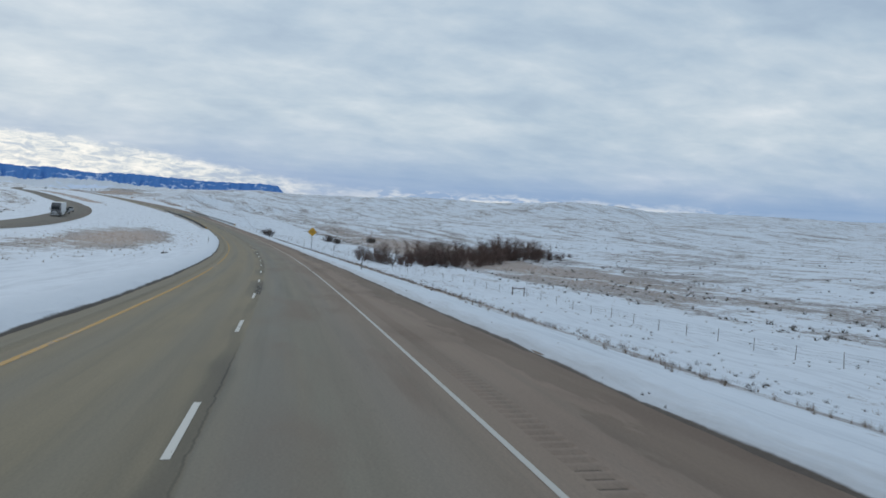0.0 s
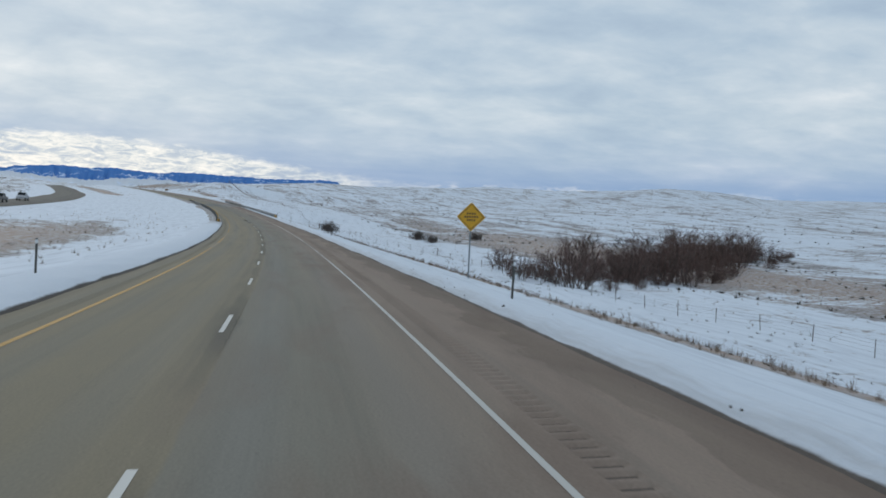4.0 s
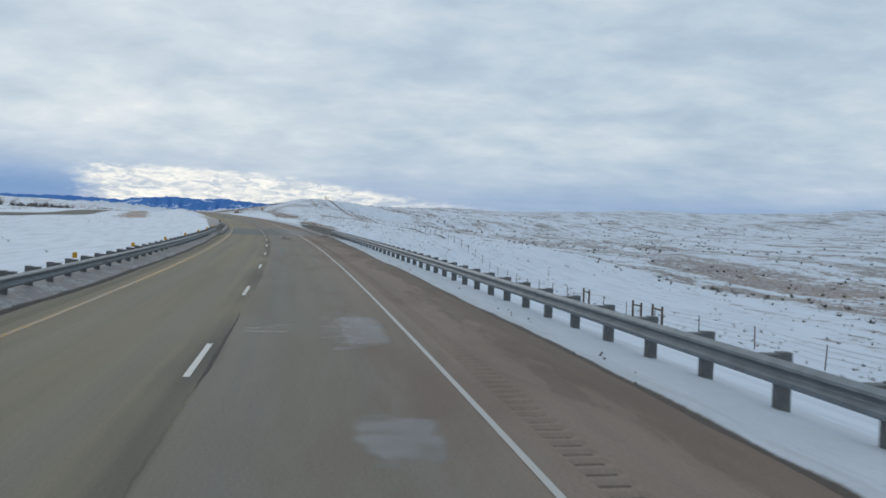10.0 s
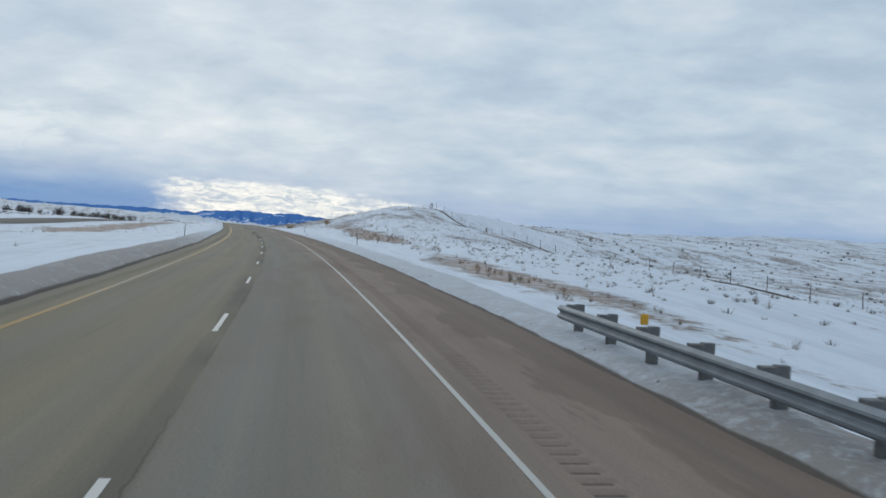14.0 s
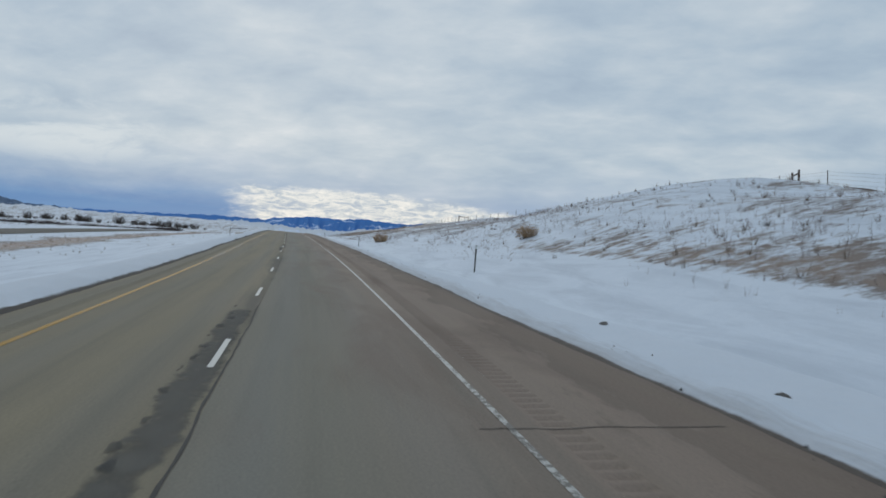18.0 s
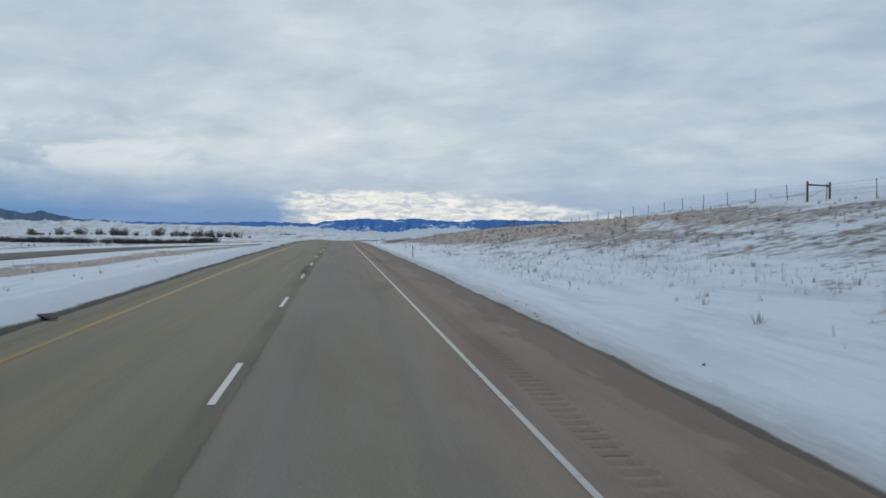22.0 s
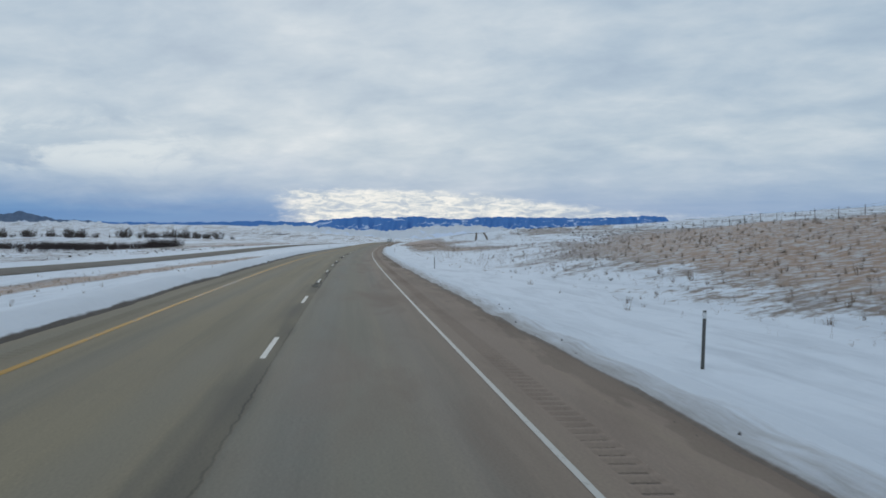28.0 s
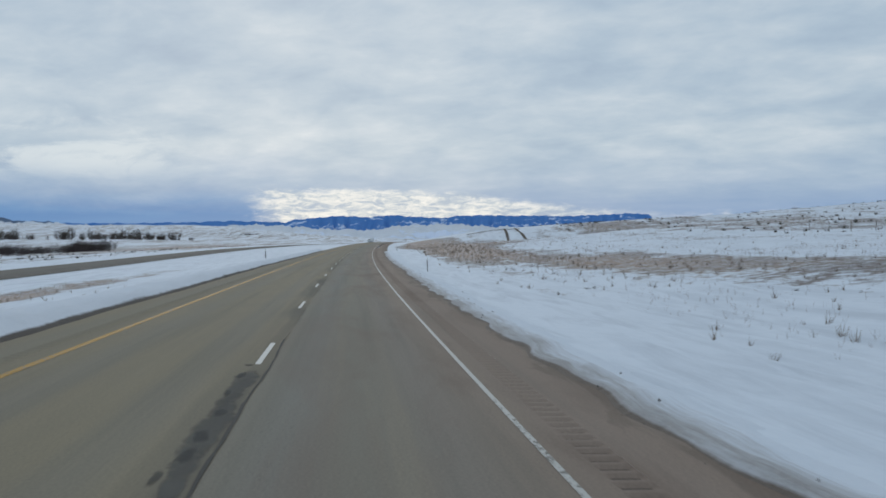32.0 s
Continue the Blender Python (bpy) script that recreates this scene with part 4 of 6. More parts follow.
    idx = np.arange(n * k).reshape(n, k)
    q = [idx[:-1, :-1], idx[:-1, 1:], idx[1:, 1:], idx[1:, :-1]]
    f = np.stack(q if side > 0 else q[::-1], -1).reshape(-1, 4)
    me = bpy.data.meshes.new(name)
    me.from_pydata(grid.reshape(-1, 3).tolist(), [], f.tolist())
    uv = np.stack(np.broadcast_arrays(d[None, :] * (1.7 if side < 0 else 2.6), ss[:, None]), -1).reshape(-1, 2)
    me.uv_layers.new(name="road").data.foreach_set("uv", uv[f.reshape(-1)].astype(np.float32).ravel())
    me.attributes.new("grime", "FLOAT", "POINT").data.foreach_set("value", np.repeat(grime[:, None], k, 1).astype(np.float32).ravel())
    thaw = np.interp(ss, [0, 250, 500, 700, 860, 1060], [0.45, 0.45, 0.5, 0.7, 0.95, 0.95]) if side > 0 else np.interp(ss, [0, 600, 1060], [0.1, 0.1, 0.2])
    me.attributes.new("thaw", "FLOAT", "POINT").data.foreach_set("value", np.repeat(thaw[:, None], k, 1).astype(np.float32).ravel())
    me.materials.append(BERM_MAT)
    me.polygons.foreach_set("use_smooth", [True] * len(me.polygons))
    return tagged(new(name, me), label=label, category="snow bank", kind="stuff")


make_berm("snow_bank", 1, "low gritty bank of ploughed snow along the shoulder")
make_berm("snow_bank", -1, "grimy bank of ploughed snow along the median")

# ---- patches, cracks and ice on the pavement ----
DARK_STEEL = plain("dull_guardrail_post", (0.15, 0.155, 0.155), 0.7, 0.3, 0.35, 4.0)


def frayed(name, col, strength=0.85, scale=3.2):
    """A thin film on the road that thins out in grains towards its rim; the attribute "core" is 1 inside and 0 at the rim."""
    m, tr, b = material(name, 0.9)
    co = add(tr, "ShaderNodeTexCoord").outputs["Object"]
    core = add(tr, "ShaderNodeAttribute", attribute_name="core").outputs["Fac"]
    n1, n2 = noise_node(tr, co, scale, 6.0, 0.7), noise_node(tr, co, scale * 7, 4.0, 0.7)
    f = math_node(tr, "ADD", math_node(tr, "MULTIPLY", n1, 0.7), math_node(tr, "MULTIPLY", n2, 0.3))
    tr.links.new(mix(tr, grey(tr, f, 0.35, 0.65), tuple(c * 0.7 for c in col) + (1,), tuple(c * 1.35 for c in col) + (1,)), b.inputs["Base Color"])
    cover = add(tr, "ShaderNodeMapRange", [(0, math_node(tr, "ADD", core, math_node(tr, "MULTIPLY", math_node(tr, "SUBTRACT", f, 0.5), 2.6))), (1, 0.22), (2, 0.75), (3, 0.0), (4, strength)]).outputs[0]
    tr.links.new(cover, b.inputs["Alpha"])
    b.inputs["Specular IOR Level"].default_value = 0.2
    bumped(tr, b, n2, 0.3, 0.005)
    return m


TAR = frayed("old_tar_patch", (0.112, 0.110, 0.103), 0.62, 2.4)
WET = frayed("damp_brown_stain", (0.125, 0.098, 0.078), 0.26, 0.6)
CRACK = plain("open_crack", (0.045, 0.042, 0.038), 0.95, 0, 0.2)
PALE_DUST = plain("dried_salt", (0.23, 0.21, 0.185), 0.9, 0, 0.3, 1.7, 0.1)
ICE = frayed("thin_road_ice", (0.34, 0.35, 0.37), 0.38, 2.6)
ICE.node_tree.nodes["Principled BSDF"].inputs["Roughness"].default_value = 0.35


def blotch(name, s0, s1, u0, u1, mat, seed, dz, label, category, ragged=0.12):
    rng = np.random.RandomState(seed)
    st = np.linspace(s0, s1, max(8, int((s1 - s0) * 3)))
    n = len(st)
    a = np.convolve(rng.normal(0, 1, n + 4), np.ones(3) / 3, "same")[:n] * ragged
    b = np.convolve(rng.normal(0, 1, n + 4), np.ones(3) / 3, "same")[:n] * ragged
    t = np.linspace(0, 1, n)
    shut = np.clip(np.minimum(t, 1 - t) * n / 1.5, 0.6, 1)
    mid = (u0 + u1) / 2
    lo, hi = mid + (u0 + a - mid) * shut, mid + (u1 + b - mid) * shut
    cross = (0, 0.2, 0.5, 0.8, 1)
    P = np.stack([at_road(st, lo + (hi - lo) * w, dz) for w in cross], 1)
    idx = np.arange(n * 5).reshape(n, 5)
    f = np.stack([idx[:-1, :-1], idx[:-1, 1:], idx[1:, 1:], idx[1:, :-1]], -1).reshape(-1, 4)
    ob = mesh_object(name, P.reshape(-1, 3), f.tolist(), mat)
    core = np.minimum(np.array([0, 0.7, 1, 0.7, 0])[None, :], np.clip(np.minimum(t, 1 - t) * n / 2.5, 0, 1)[:, None])
    ob.data.attributes.new("core", "FLOAT", "POINT").data.foreach_set("value", core.astype(np.float32).ravel())
    return tagged(ob, label=label, category=category, kind="structure")


for i, (s0, s1, u0, u1) in enumerate(((39, 46, -0.05, 0.18), (273.5, 280.5, -0.62, 0.08), (505, 523, -0.28, 0.2), (529, 545, -0.42, 0.2),
                                     (837, 844, -0.16, 0.20), (849, 856, 0.0, 0.2), (870, 879, -0.12, 0.20), (891, 902, -0.20, 0.2), (917, 926, -0.22, 0.2))):
    blotch("tar_patch", s0, s1, u0, u1, TAR, i, 0.004, "dark tar patch along the lane joint", "road patch", 0.07)
for i, (s, u0, u1) in enumerate(((170.2, -3.4, 6.2), (246, 3.9, 6.2), (439.7, 3.7, 6.6), (507.6, 3.75, 5.4), (532.6, 3.3, 6.2), (564.7, 3.7, 6.2), (699.4, 3.2, 6.1), (368.1, 1.2, 3.1), (383.1, -4.4, 5.9), (409.1, -4.4, 5.9), (562, -3.5, -0.4))):
    uu = np.linspace(u0, u1, 24)
    off = np.convolve(np.random.RandomState(60 + i).normal(0, 0.05, 28), np.ones(4) / 4, "same")[:24]
    half = 0.035 if s == 368.1 else 0.013
    P = np.concatenate([at_road(s + off - half, uu, 0.0075), at_road(s + off + half, uu, 0.0075)])
    tagged(mesh_object("pavement_crack", P, [(j, j + 1, j + 25, j + 24) for j in range(23)], CRACK), label="dark open crack running across the pavement", category="crack", kind="structure")
# the joint between the lanes has opened where the tar has crumbled
for i, (s0, s1) in enumerate(((38, 47), (244, 258), (272, 283), (304, 313), (503, 524), (528, 547), (836, 858), (868, 881), (889, 903), (915, 932))):
    st = np.arange(s0, s1, 0.4)
    rng = np.random.RandomState(300 + i)
    mid = 0.215 + np.convolve(rng.normal(0, 0.03, len(st) + 8), np.ones(5) / 5, "same")[:len(st)] + 0.015 * np.sin(st * 0.7)
    half = 0.019 * np.clip(np.minimum(st - s0, st[-1] - st) / 1.5, 0.15, 1) * rng.uniform(0.5, 1.3, len(st))
    P = np.concatenate([at_road(st, mid - half, 0.0078), at_road(st, mid + half, 0.0078)])
    n = len(st)
    tagged(mesh_object("joint_crack", P, [(j, j + n, j + n + 1, j + 1) for j in range(n - 1)], CRACK), label="black open crack along the lane joint", category="crack", kind="structure")
DARK_TAR = frayed("fresh_dark_tar", (0.065, 0.066, 0.066), 0.5, 4.0)
crumb = random.Random(77)
for a, b, u0 in ((837, 844, -0.16), (870, 879, -0.12), (891, 902, -0.2), (917, 926, -0.22), (529, 545, -0.42)):
    at = a
    while at < b:
        at += crumb.uniform(0.5, 1.6)
        u1 = u0 + crumb.uniform(-0.05, 0.1)
        blotch("tar_patch", at, at + crumb.uniform(0.25, 0.8), u1, u1 + crumb.uniform(0.07, 0.2), DARK_TAR, int(at * 3), 0.0062, "small dark crumbled edge of a tar patch", "road patch", 0.03)
ice = random.Random(12)
for i in range(22):
    s0 = 307.2 + i * 0.27 + ice.uniform(-0.05, 0.05)
    u0 = ice.uniform(1.75, 2.15)
    blotch("pale_streak", s0, s0 + ice.uniform(0.06, 0.2), u0, u0 + ice.uniform(0.5, 1.05), ICE, 80 + i, 0.004, "thin pale streak of ice across the lane", "ice", 0.02)
# dried salt on the shoulder, laid out like the ice streaks
for i in range(7):
    s0, u0 = 242.3 + i * 0.16 + ice.uniform(-0.05, 0.05), ice.uniform(4.6, 4.9)
    blotch("pale_streak", s0, s0 + ice.uniform(0.05, 0.1), u0, u0 + ice.uniform(0.3, 0.8), PALE_DUST, 160 + i, 0.004, "thin pale streak of dried salt on the shoulder", "ice", 0.02)
for i, (s0, s1, u0, u1) in enumerate(((307.4, 312.4, 2.2, 3.35), (300.4, 302.6, 2.0, 3.1))):
    blotch("ice_sheet", s0, s1, u0, u1, ICE, 200 + i, 0.0035, "thin pale sheet of ice on the road", "ice", 0.12)
for i, (s0, s1, u0, u1) in enumerate(((274.5, 279.4, 4.9, 6.2), (376.5, 381.0, 3.15, 3.62), (378.2, 380.2, 3.7, 6.2), (104.5, 111.0, 5.0, 6.4), (868, 880, 4.6, 5.7), (888, 899, 4.5, 5.6), (905, 918, 4.7, 5.6))):
    blotch("damp_stain", s0, s1, u0, u1, WET, 220 + i, 0.003, "damp brown stain on the pavement", "stain", 0.18)
for i, (s0, s1, u0, u1) in enumerate(((370.0, 374.0, 1.3, 2.35), (372.8, 379.8, 1.68, 1.95), (371.5, 373.4, 1.6, 2.6), (376.2, 379.8, -0.05, 0.35), (864.2, 865.6, -0.16, 0.08), (588.0, 596.5, -0.26, 0.06), (596.5, 604, -0.16, 0.1), (674, 682, -0.3, 0.1))):
    blotch("tar_patch", s0, s1, u0, u1, TAR, 240 + i, 0.0045, "dark worn patch in the lane", "road patch", 0.07)
for s0, u0, u1 in ((309.4, 0.2, 1.5), (309.9, 0.3, 1.4), (310.4, 0.6, 1.6)):
    blotch("pale_streak", s0, s0 + 0.12, u0, u1, ICE, 120, 0.004, "thin pale streak of ice across the lane", "ice", 0.02)


# ---- guardrails, bridge parapets, markers and posts ----
def beam_profile():
    """Cross-section of a W-beam: (out, up) pairs, towards traffic."""
    pts = [(0.0, 0.0), (0.02, 0.012), (0.075, 0.05), (0.08, 0.085), (0.02, 0.13), (0.012, 0.155), (0.02, 0.18), (0.08, 0.225), (0.075, 0.26), (0.02, 0.298), (0.0, 0.31)]
    return pts


def make_guardrail(s0, s1, ua, ub, side, label, reflect=5, post_top=0.78):
    """side: +1 stands right of the lanes."""
    rail = empty("guardrail", label=label, category="guardrail")
    rail["group"] = "roadside guardrails"
    st = np.arange(s0, s1 + 0.1, 0.95)
    prof = beam_profile()
    uoff = np.interp(st, [s0, s1], [ua, ub])
    front = [at_road(st, uoff - side * o, 0.40 + h) for o, h in prof]
    back = [at_road(st, uoff - side * (o - 0.012), 0.40 + h) for o, h in prof[::-1]]
    ring = np.stack(front + back, 1)
    n, k = ring.shape[:2]
    idx = np.arange(n * k).reshape(n, k)
    nxt = np.roll(idx, -1, 1)
    f = np.stack([idx[:-1], nxt[:-1], nxt[1:], idx[1:]], -1).reshape(-1, 4).tolist()
    f += [idx[0].tolist(), idx[-1][::-1].tolist()]
    mesh_object("rail", ring.reshape(-1, 3), f, STEEL, rail, smooth=False)
    post_me, block_me, refl_me = [bpy.data.meshes.new(x) for x in ("post", "block", "reflector")]
    for me, dims, mat in ((post_me, (-0.09, 0.09, -0.07, 0.07, -0.5, post_top), DARK_STEEL), (block_me, (-0.10, 0.10, -0.09, 0.09, 0.42, post_top - 0.02), DARK_STEEL), (refl_me, (-0.07, 0.07, -0.02, 0.02, 0.80, 0.98), YELLOW)):
        bm = bmesh.new()
        box(bm, *dims, bevel=0.012)
        bm.to_mesh(me)
        bm.free()
        me.materials.append(mat)
    for i, s in enumerate(np.arange(s0 + 0.5, s1, 1.905)):
        u = float(np.interp(s, [s0, s1], [ua, ub]))
        for me, nm, off in ((post_me, "post", 0.30), (block_me, "block", 0.11)):
            ob = new(nm, me)
            ob.parent = rail
            ob.matrix_basis = spot(s, u + side * off)
        if reflect and i % reflect == 2:
            ob = new("reflector", refl_me)
            ob.parent = rail
            ob.matrix_basis = spot(s, u + side * 0.12)
            ob["label"] = "small yellow reflector on a post"
    return rail


make_guardrail(258.6, 381.0, -5.35, -5.0, -1, "long galvanised steel guardrail beside the snowy median")
make_guardrail(300.0, 381.0, 7.15, 6.95, 1, "long galvanised steel guardrail above the creek valley", 0, 0.74)
make_guardrail(411.6, 426.0, -5.1, -5.2, -1, "short steel guardrail end beyond the bridge", 3)
make_guardrail(411.6, 428.4, 6.98, 7.3, 1, "short steel guardrail end beyond the bridge", 4)


def make_parapet(side, u0, u1, label):
    prof = [(u0, -0.4), (u0, 0.10), (u0 + side * 0.06, 0.32), (u0 + side * 0.10, 0.80), (u0 + side * 0.13, 0.83), (u1 - side * 0.03, 0.83), (u1, 0.80), (u1, -0.9)]
    st = np.linspace(380.5, 411.5, 22)
    ring = np.stack([at_road(st, u, h) for u, h in prof], 1)
    n, k = ring.shape[:2]
    idx = np.arange(n * k).reshape(n, k)
    f = np.stack([idx[:-1, :-1], idx[:-1, 1:], idx[1:, 1:], idx[1:, :-1]], -1).reshape(-1, 4).tolist()
    f += [idx[0].tolist(), idx[-1][::-1].tolist()]
    ob = mesh_object("bridge_parapet", ring.reshape(-1, 3), f, CONCRETE)
    return tagged(ob, label=label, category="parapet", group="bridge parapets")


make_parapet(-1, -4.95, -5.3, "weathered concrete bridge parapet splashed with dirty snow")
make_parapet(1, 6.85, 7.25, "weathered concrete bridge parapet with heaped snow before it")


def make_hazard_marker(s, u, lean, label):
    """Square board with black and yellow stripes falling towards the lane, on two short legs, and a thin post by it."""
    m = spot(s, u, 0.0)
    thing = empty("hazard_marker", m, label=label, category="road marker", group="guardrail end markers")
    bm = bmesh.new()
    box(bm, -0.25, 0.25, 0.0, 0.03, 0.08, 0.74, 0.006)
    board = part("board", bm, YELLOW, thing)
    # stripes clipped to the square
    for i in range(-5, 6):
        c = i * 0.235
        lo, hi = -0.238, 0.238
        line = []
        for x in np.linspace(lo, hi, 13):
            zc = c + lean * x
            a, b2 = max(-0.315, zc - 0.058), min(0.315, zc + 0.058)
            if a < b2:
                line.append((x, a, b2))
        if len(line) < 2:
            continue
        bm = bmesh.new()
        v = [(bm.verts.new((x, -0.004, 0.41 + a)), bm.verts.new((x, -0.004, 0.41 + b2))) for x, a, b2 in line]
        w = [(bm.verts.new((x, -0.0005, 0.41 + a)), bm.verts.new((x, -0.0005, 0.41 + b2))) for x, a, b2 in line]
        for j in range(len(v) - 1):
            bm.faces.new((v[j][0], v[j + 1][0], v[j + 1][1], v[j][1]))
            bm.faces.new((v[j][0], w[j][0], w[j + 1][0], v[j + 1][0]))
            bm.faces.new((v[j][1], v[j + 1][1], w[j + 1][1], w[j][1]))
        part("stripe", bm, BLACK, board)
    for x in (-0.2, 0.2):
        bm = bmesh.new()
        box(bm, x - 0.03, x + 0.03, 0.03, 0.08, -0.5, 0.6, 0.005)
        part("leg", bm, DARK_STEEL, thing)
    return thing


make_hazard_marker(257.9, -5.38, -1.0, "black and yellow striped board at the guardrail's end in the snow")
make_hazard_marker(299.3, 7.25, 1.0, "black and yellow striped board where the valley guardrail begins")


def make_delineator():
    """Slim steel U-post with a reflector near its top."""
    thing = empty("delineator_post", label="slim dark delineator post standing in roadside snow", category="marker post", group="delineator posts")
    bm = bmesh.new()
    box(bm, -0.035, 0.035, 0.0, 0.012, -0.4, 1.32, 0.003)
    box(bm, -0.035, -0.023, 0.0, 0.045, -0.4, 1.32, 0.003)
    box(bm, 0.023, 0.035, 0.0, 0.045, -0.4, 1.32, 0.003)
    part("post", bm, POST_MAT, thing)
    bm = bmesh.new()
    box(bm, -0.04, 0.04, -0.012, -0.001, 1.14, 1.28, 0.004)
    part("reflector", bm, WHITE_PLASTIC, thing, "small pale reflector")
    for z in (1.17, 1.25):
        bm = bmesh.new()
        tube(bm, (0, -0.018, z), (0, 0.02, z), 0.008, 0.008)
        part("bolt", bm, STEEL, thing)
    return thing


DELINEATORS = ((75, 8.6), (143.5, 8.65), (215.5, 8.4), (277.6, 8.25), (490, 9.1), (562, 9.5), (627.6, 9.2), (716.8, 8.9), (819.5, 9.3), (882.9, 9.5), (985, 8.25), (1090, 8.6),
               (147, -7.05), (491.5, -7.2), (625.5, -6.56), (809.4, -6.76), (991, -6.75), (257.2, -5.75), (299.9, 7.65))
first = make_delineator()
for i, (s, u) in enumerate(DELINEATORS):
    rng = random.Random(i)
    m = on_ground(s, u, 0.02 if u > 0 else 0.05) @ pose(0, 0, 0, rng.uniform(-3, 3), rng.uniform(-3, 3), rng.uniform(-12, 12))
    if i == 0:
        first.matrix_basis = m
    else:
        copy_thing(first, m)


def make_warning_sign():
    m = on_ground(166.0, 12.5, 0.1)
    top = float(at_road(166.0, 12.5)[2]) + 2.67 - m.translation.z
    thing = empty("warning_sign", m @ pose(0, 0, 0, 0, 0, -4), label="yellow diamond warning sign with lettering on a steel post", category="road sign")
    c = top
    bm = bmesh.new()
    r = 0.86
    ring = []
    for k2 in range(4):
        a = k2 * math.pi / 2
        for da in (-0.07, 0.0, 0.07):
            ring.append((r * math.cos(a + da) * (1 - abs(da) * 0.25), r * math.sin(a + da) * (1 - abs(da) * 0.25)))
    f = [bm.verts.new((x, -0.01, c + z)) for x, z in ring]
    g2 = [bm.verts.new((x, 0.006, c + z)) for x, z in ring]
    bm.faces.new(f)
    bm.faces.new(g2[::-1])
    for i in range(12):
        bm.faces.new((f[i], g2[i], g2[(i + 1) % 12], f[(i + 1) % 12]))
    panel = part("panel", bm, YELLOW, thing)
    # black border
    bm = bmesh.new()
    for i in range(4):
        a, b2 = [(0.80 * math.cos(q), 0.80 * math.sin(q)) for q in (i * math.pi / 2, (i + 1) * math.pi / 2)]
        a2, b3 = [(0.75 * math.cos(q), 0.75 * math.sin(q)) for q in (i * math.pi / 2, (i + 1) * math.pi / 2)]
        v = [bm.verts.new((x, -0.014, c + z)) for x, z in (a, b2, b3, a2)]
        bm.faces.new(v)
    part("border", bm, BLACK, panel)
    for z, w in ((0.20, 0.62), (0.0, 0.9), (-0.20, 0.56)):
        n = int(w / 0.13)
        for i in range(n):
            x = -w / 2 + (i + 0.5) * w / n
            bm = bmesh.new()
            box(bm, x - 0.042, x + 0.042, -0.0145, -0.0105, c + z - 0.065, c + z + 0.065)
            part("lettering_bar", bm, BLACK, panel)
    bm = bmesh.new()
    box(bm, -0.045, 0.045, 0.008, 0.05, -0.4, c + 0.55, 0.006)
    part("post", bm, STEEL, thing)
    bm = bmesh.new()
    box(bm, -0.3, 0.3, 0.006, 0.03, c - 0.03, c + 0.03, 0.004)
    part("brace", bm, STEEL, thing)
    return thing


make_warning_sign()


# ---- range fence along the right of way ----
FENCE = ((20, 46), (128, 42), (200, 36), (258, 37), (300, 28), (345, 26), (420, 34), (500, 40), (545, 39), (579, 37.5), (620, 37), (692, 36.6), (832, 42.5), (900, 52), (1020, 62))


def fence_u(s):
    return float(np.interp(s, [p[0] for p in FENCE], [p[1] for p in FENCE]))


def make_fence():
    fence = empty("range_fence", label="long wire range fence on dark posts across snowy ground", category="fence")
    bm = bmesh.new()
    tube(bm, (0, 0, -0.4), (0, 0, 1.25), 0.035, 0.03, 5)
    me = bpy.data.meshes.new("post")
    bm.to_mesh(me)
    bm.free()
    me.materials.append(DARK_WOOD)
    st = list(np.arange(20, 1020, 5.5))
    tops = []
    for i, s in enumerate(st):
        ob = new("post", me)
        ob.parent = fence
        rng = random.Random(i)
        ob.matrix_basis = on_ground(s, fence_u(s)) @ pose(0, 0, 0, rng.uniform(-4, 4), rng.uniform(-4, 4), 0)
        tops.append(ob.matrix_basis.translation.copy())
    for h in (0.35, 0.65, 0.92, 1.15):
        cu = bpy.data.curves.new("wire", "CURVE")
        cu.dimensions, cu.bevel_depth, cu.bevel_resolution = "3D", 0.006, 0
        sp = cu.splines.new("POLY")
        sp.points.add(len(tops) - 1)
        for q, p in zip(sp.points, tops):
            q.co = (p.x, p.y, p.z + h, 1)
        cu.materials.append(STEEL)
        ob = new("wire", cu)
        ob.parent = fence
    return fence


make_fence()


def make_brace(s, u, turn, span=2.2, label="dark wooden brace of two posts and a rail in the fence"):
    thing = empty("fence_brace", on_ground(s, u, 0.0, turn), label=label, category="fence brace", group="fence braces")
    for x in (-span / 2, span / 2):
        bm = bmesh.new()
        tube(bm, (x, 0, -0.6), (x + 0.03, 0.02, 1.4), 0.085, 0.075, 8)
        part("post", bm, DARK_WOOD, thing)
    bm = bmesh.new()
    tube(bm, (-span / 2, 0, 1.15), (span / 2, 0.02, 1.12), 0.07, 0.06, 7)
    part("rail", bm, DARK_WOOD, thing)
    bm = bmesh.new()
    tube(bm, (-span / 2, 0, 0.15), (span / 2, 0, 1.1), 0.012, 0.012, 4)
    part("brace_wire", bm, STEEL, thing)
    return thing


for s, u, tn in ((128, 42, 10), (277, 38, 75), (344, 26, 80), (347.5, 26.2, 80), (360, 27.5, 80), (545, 39, 70), (579, 37.5, 68), (692, 36.6, 15), (832, 42.5, 30)):
    make_brace(s, u, tn)


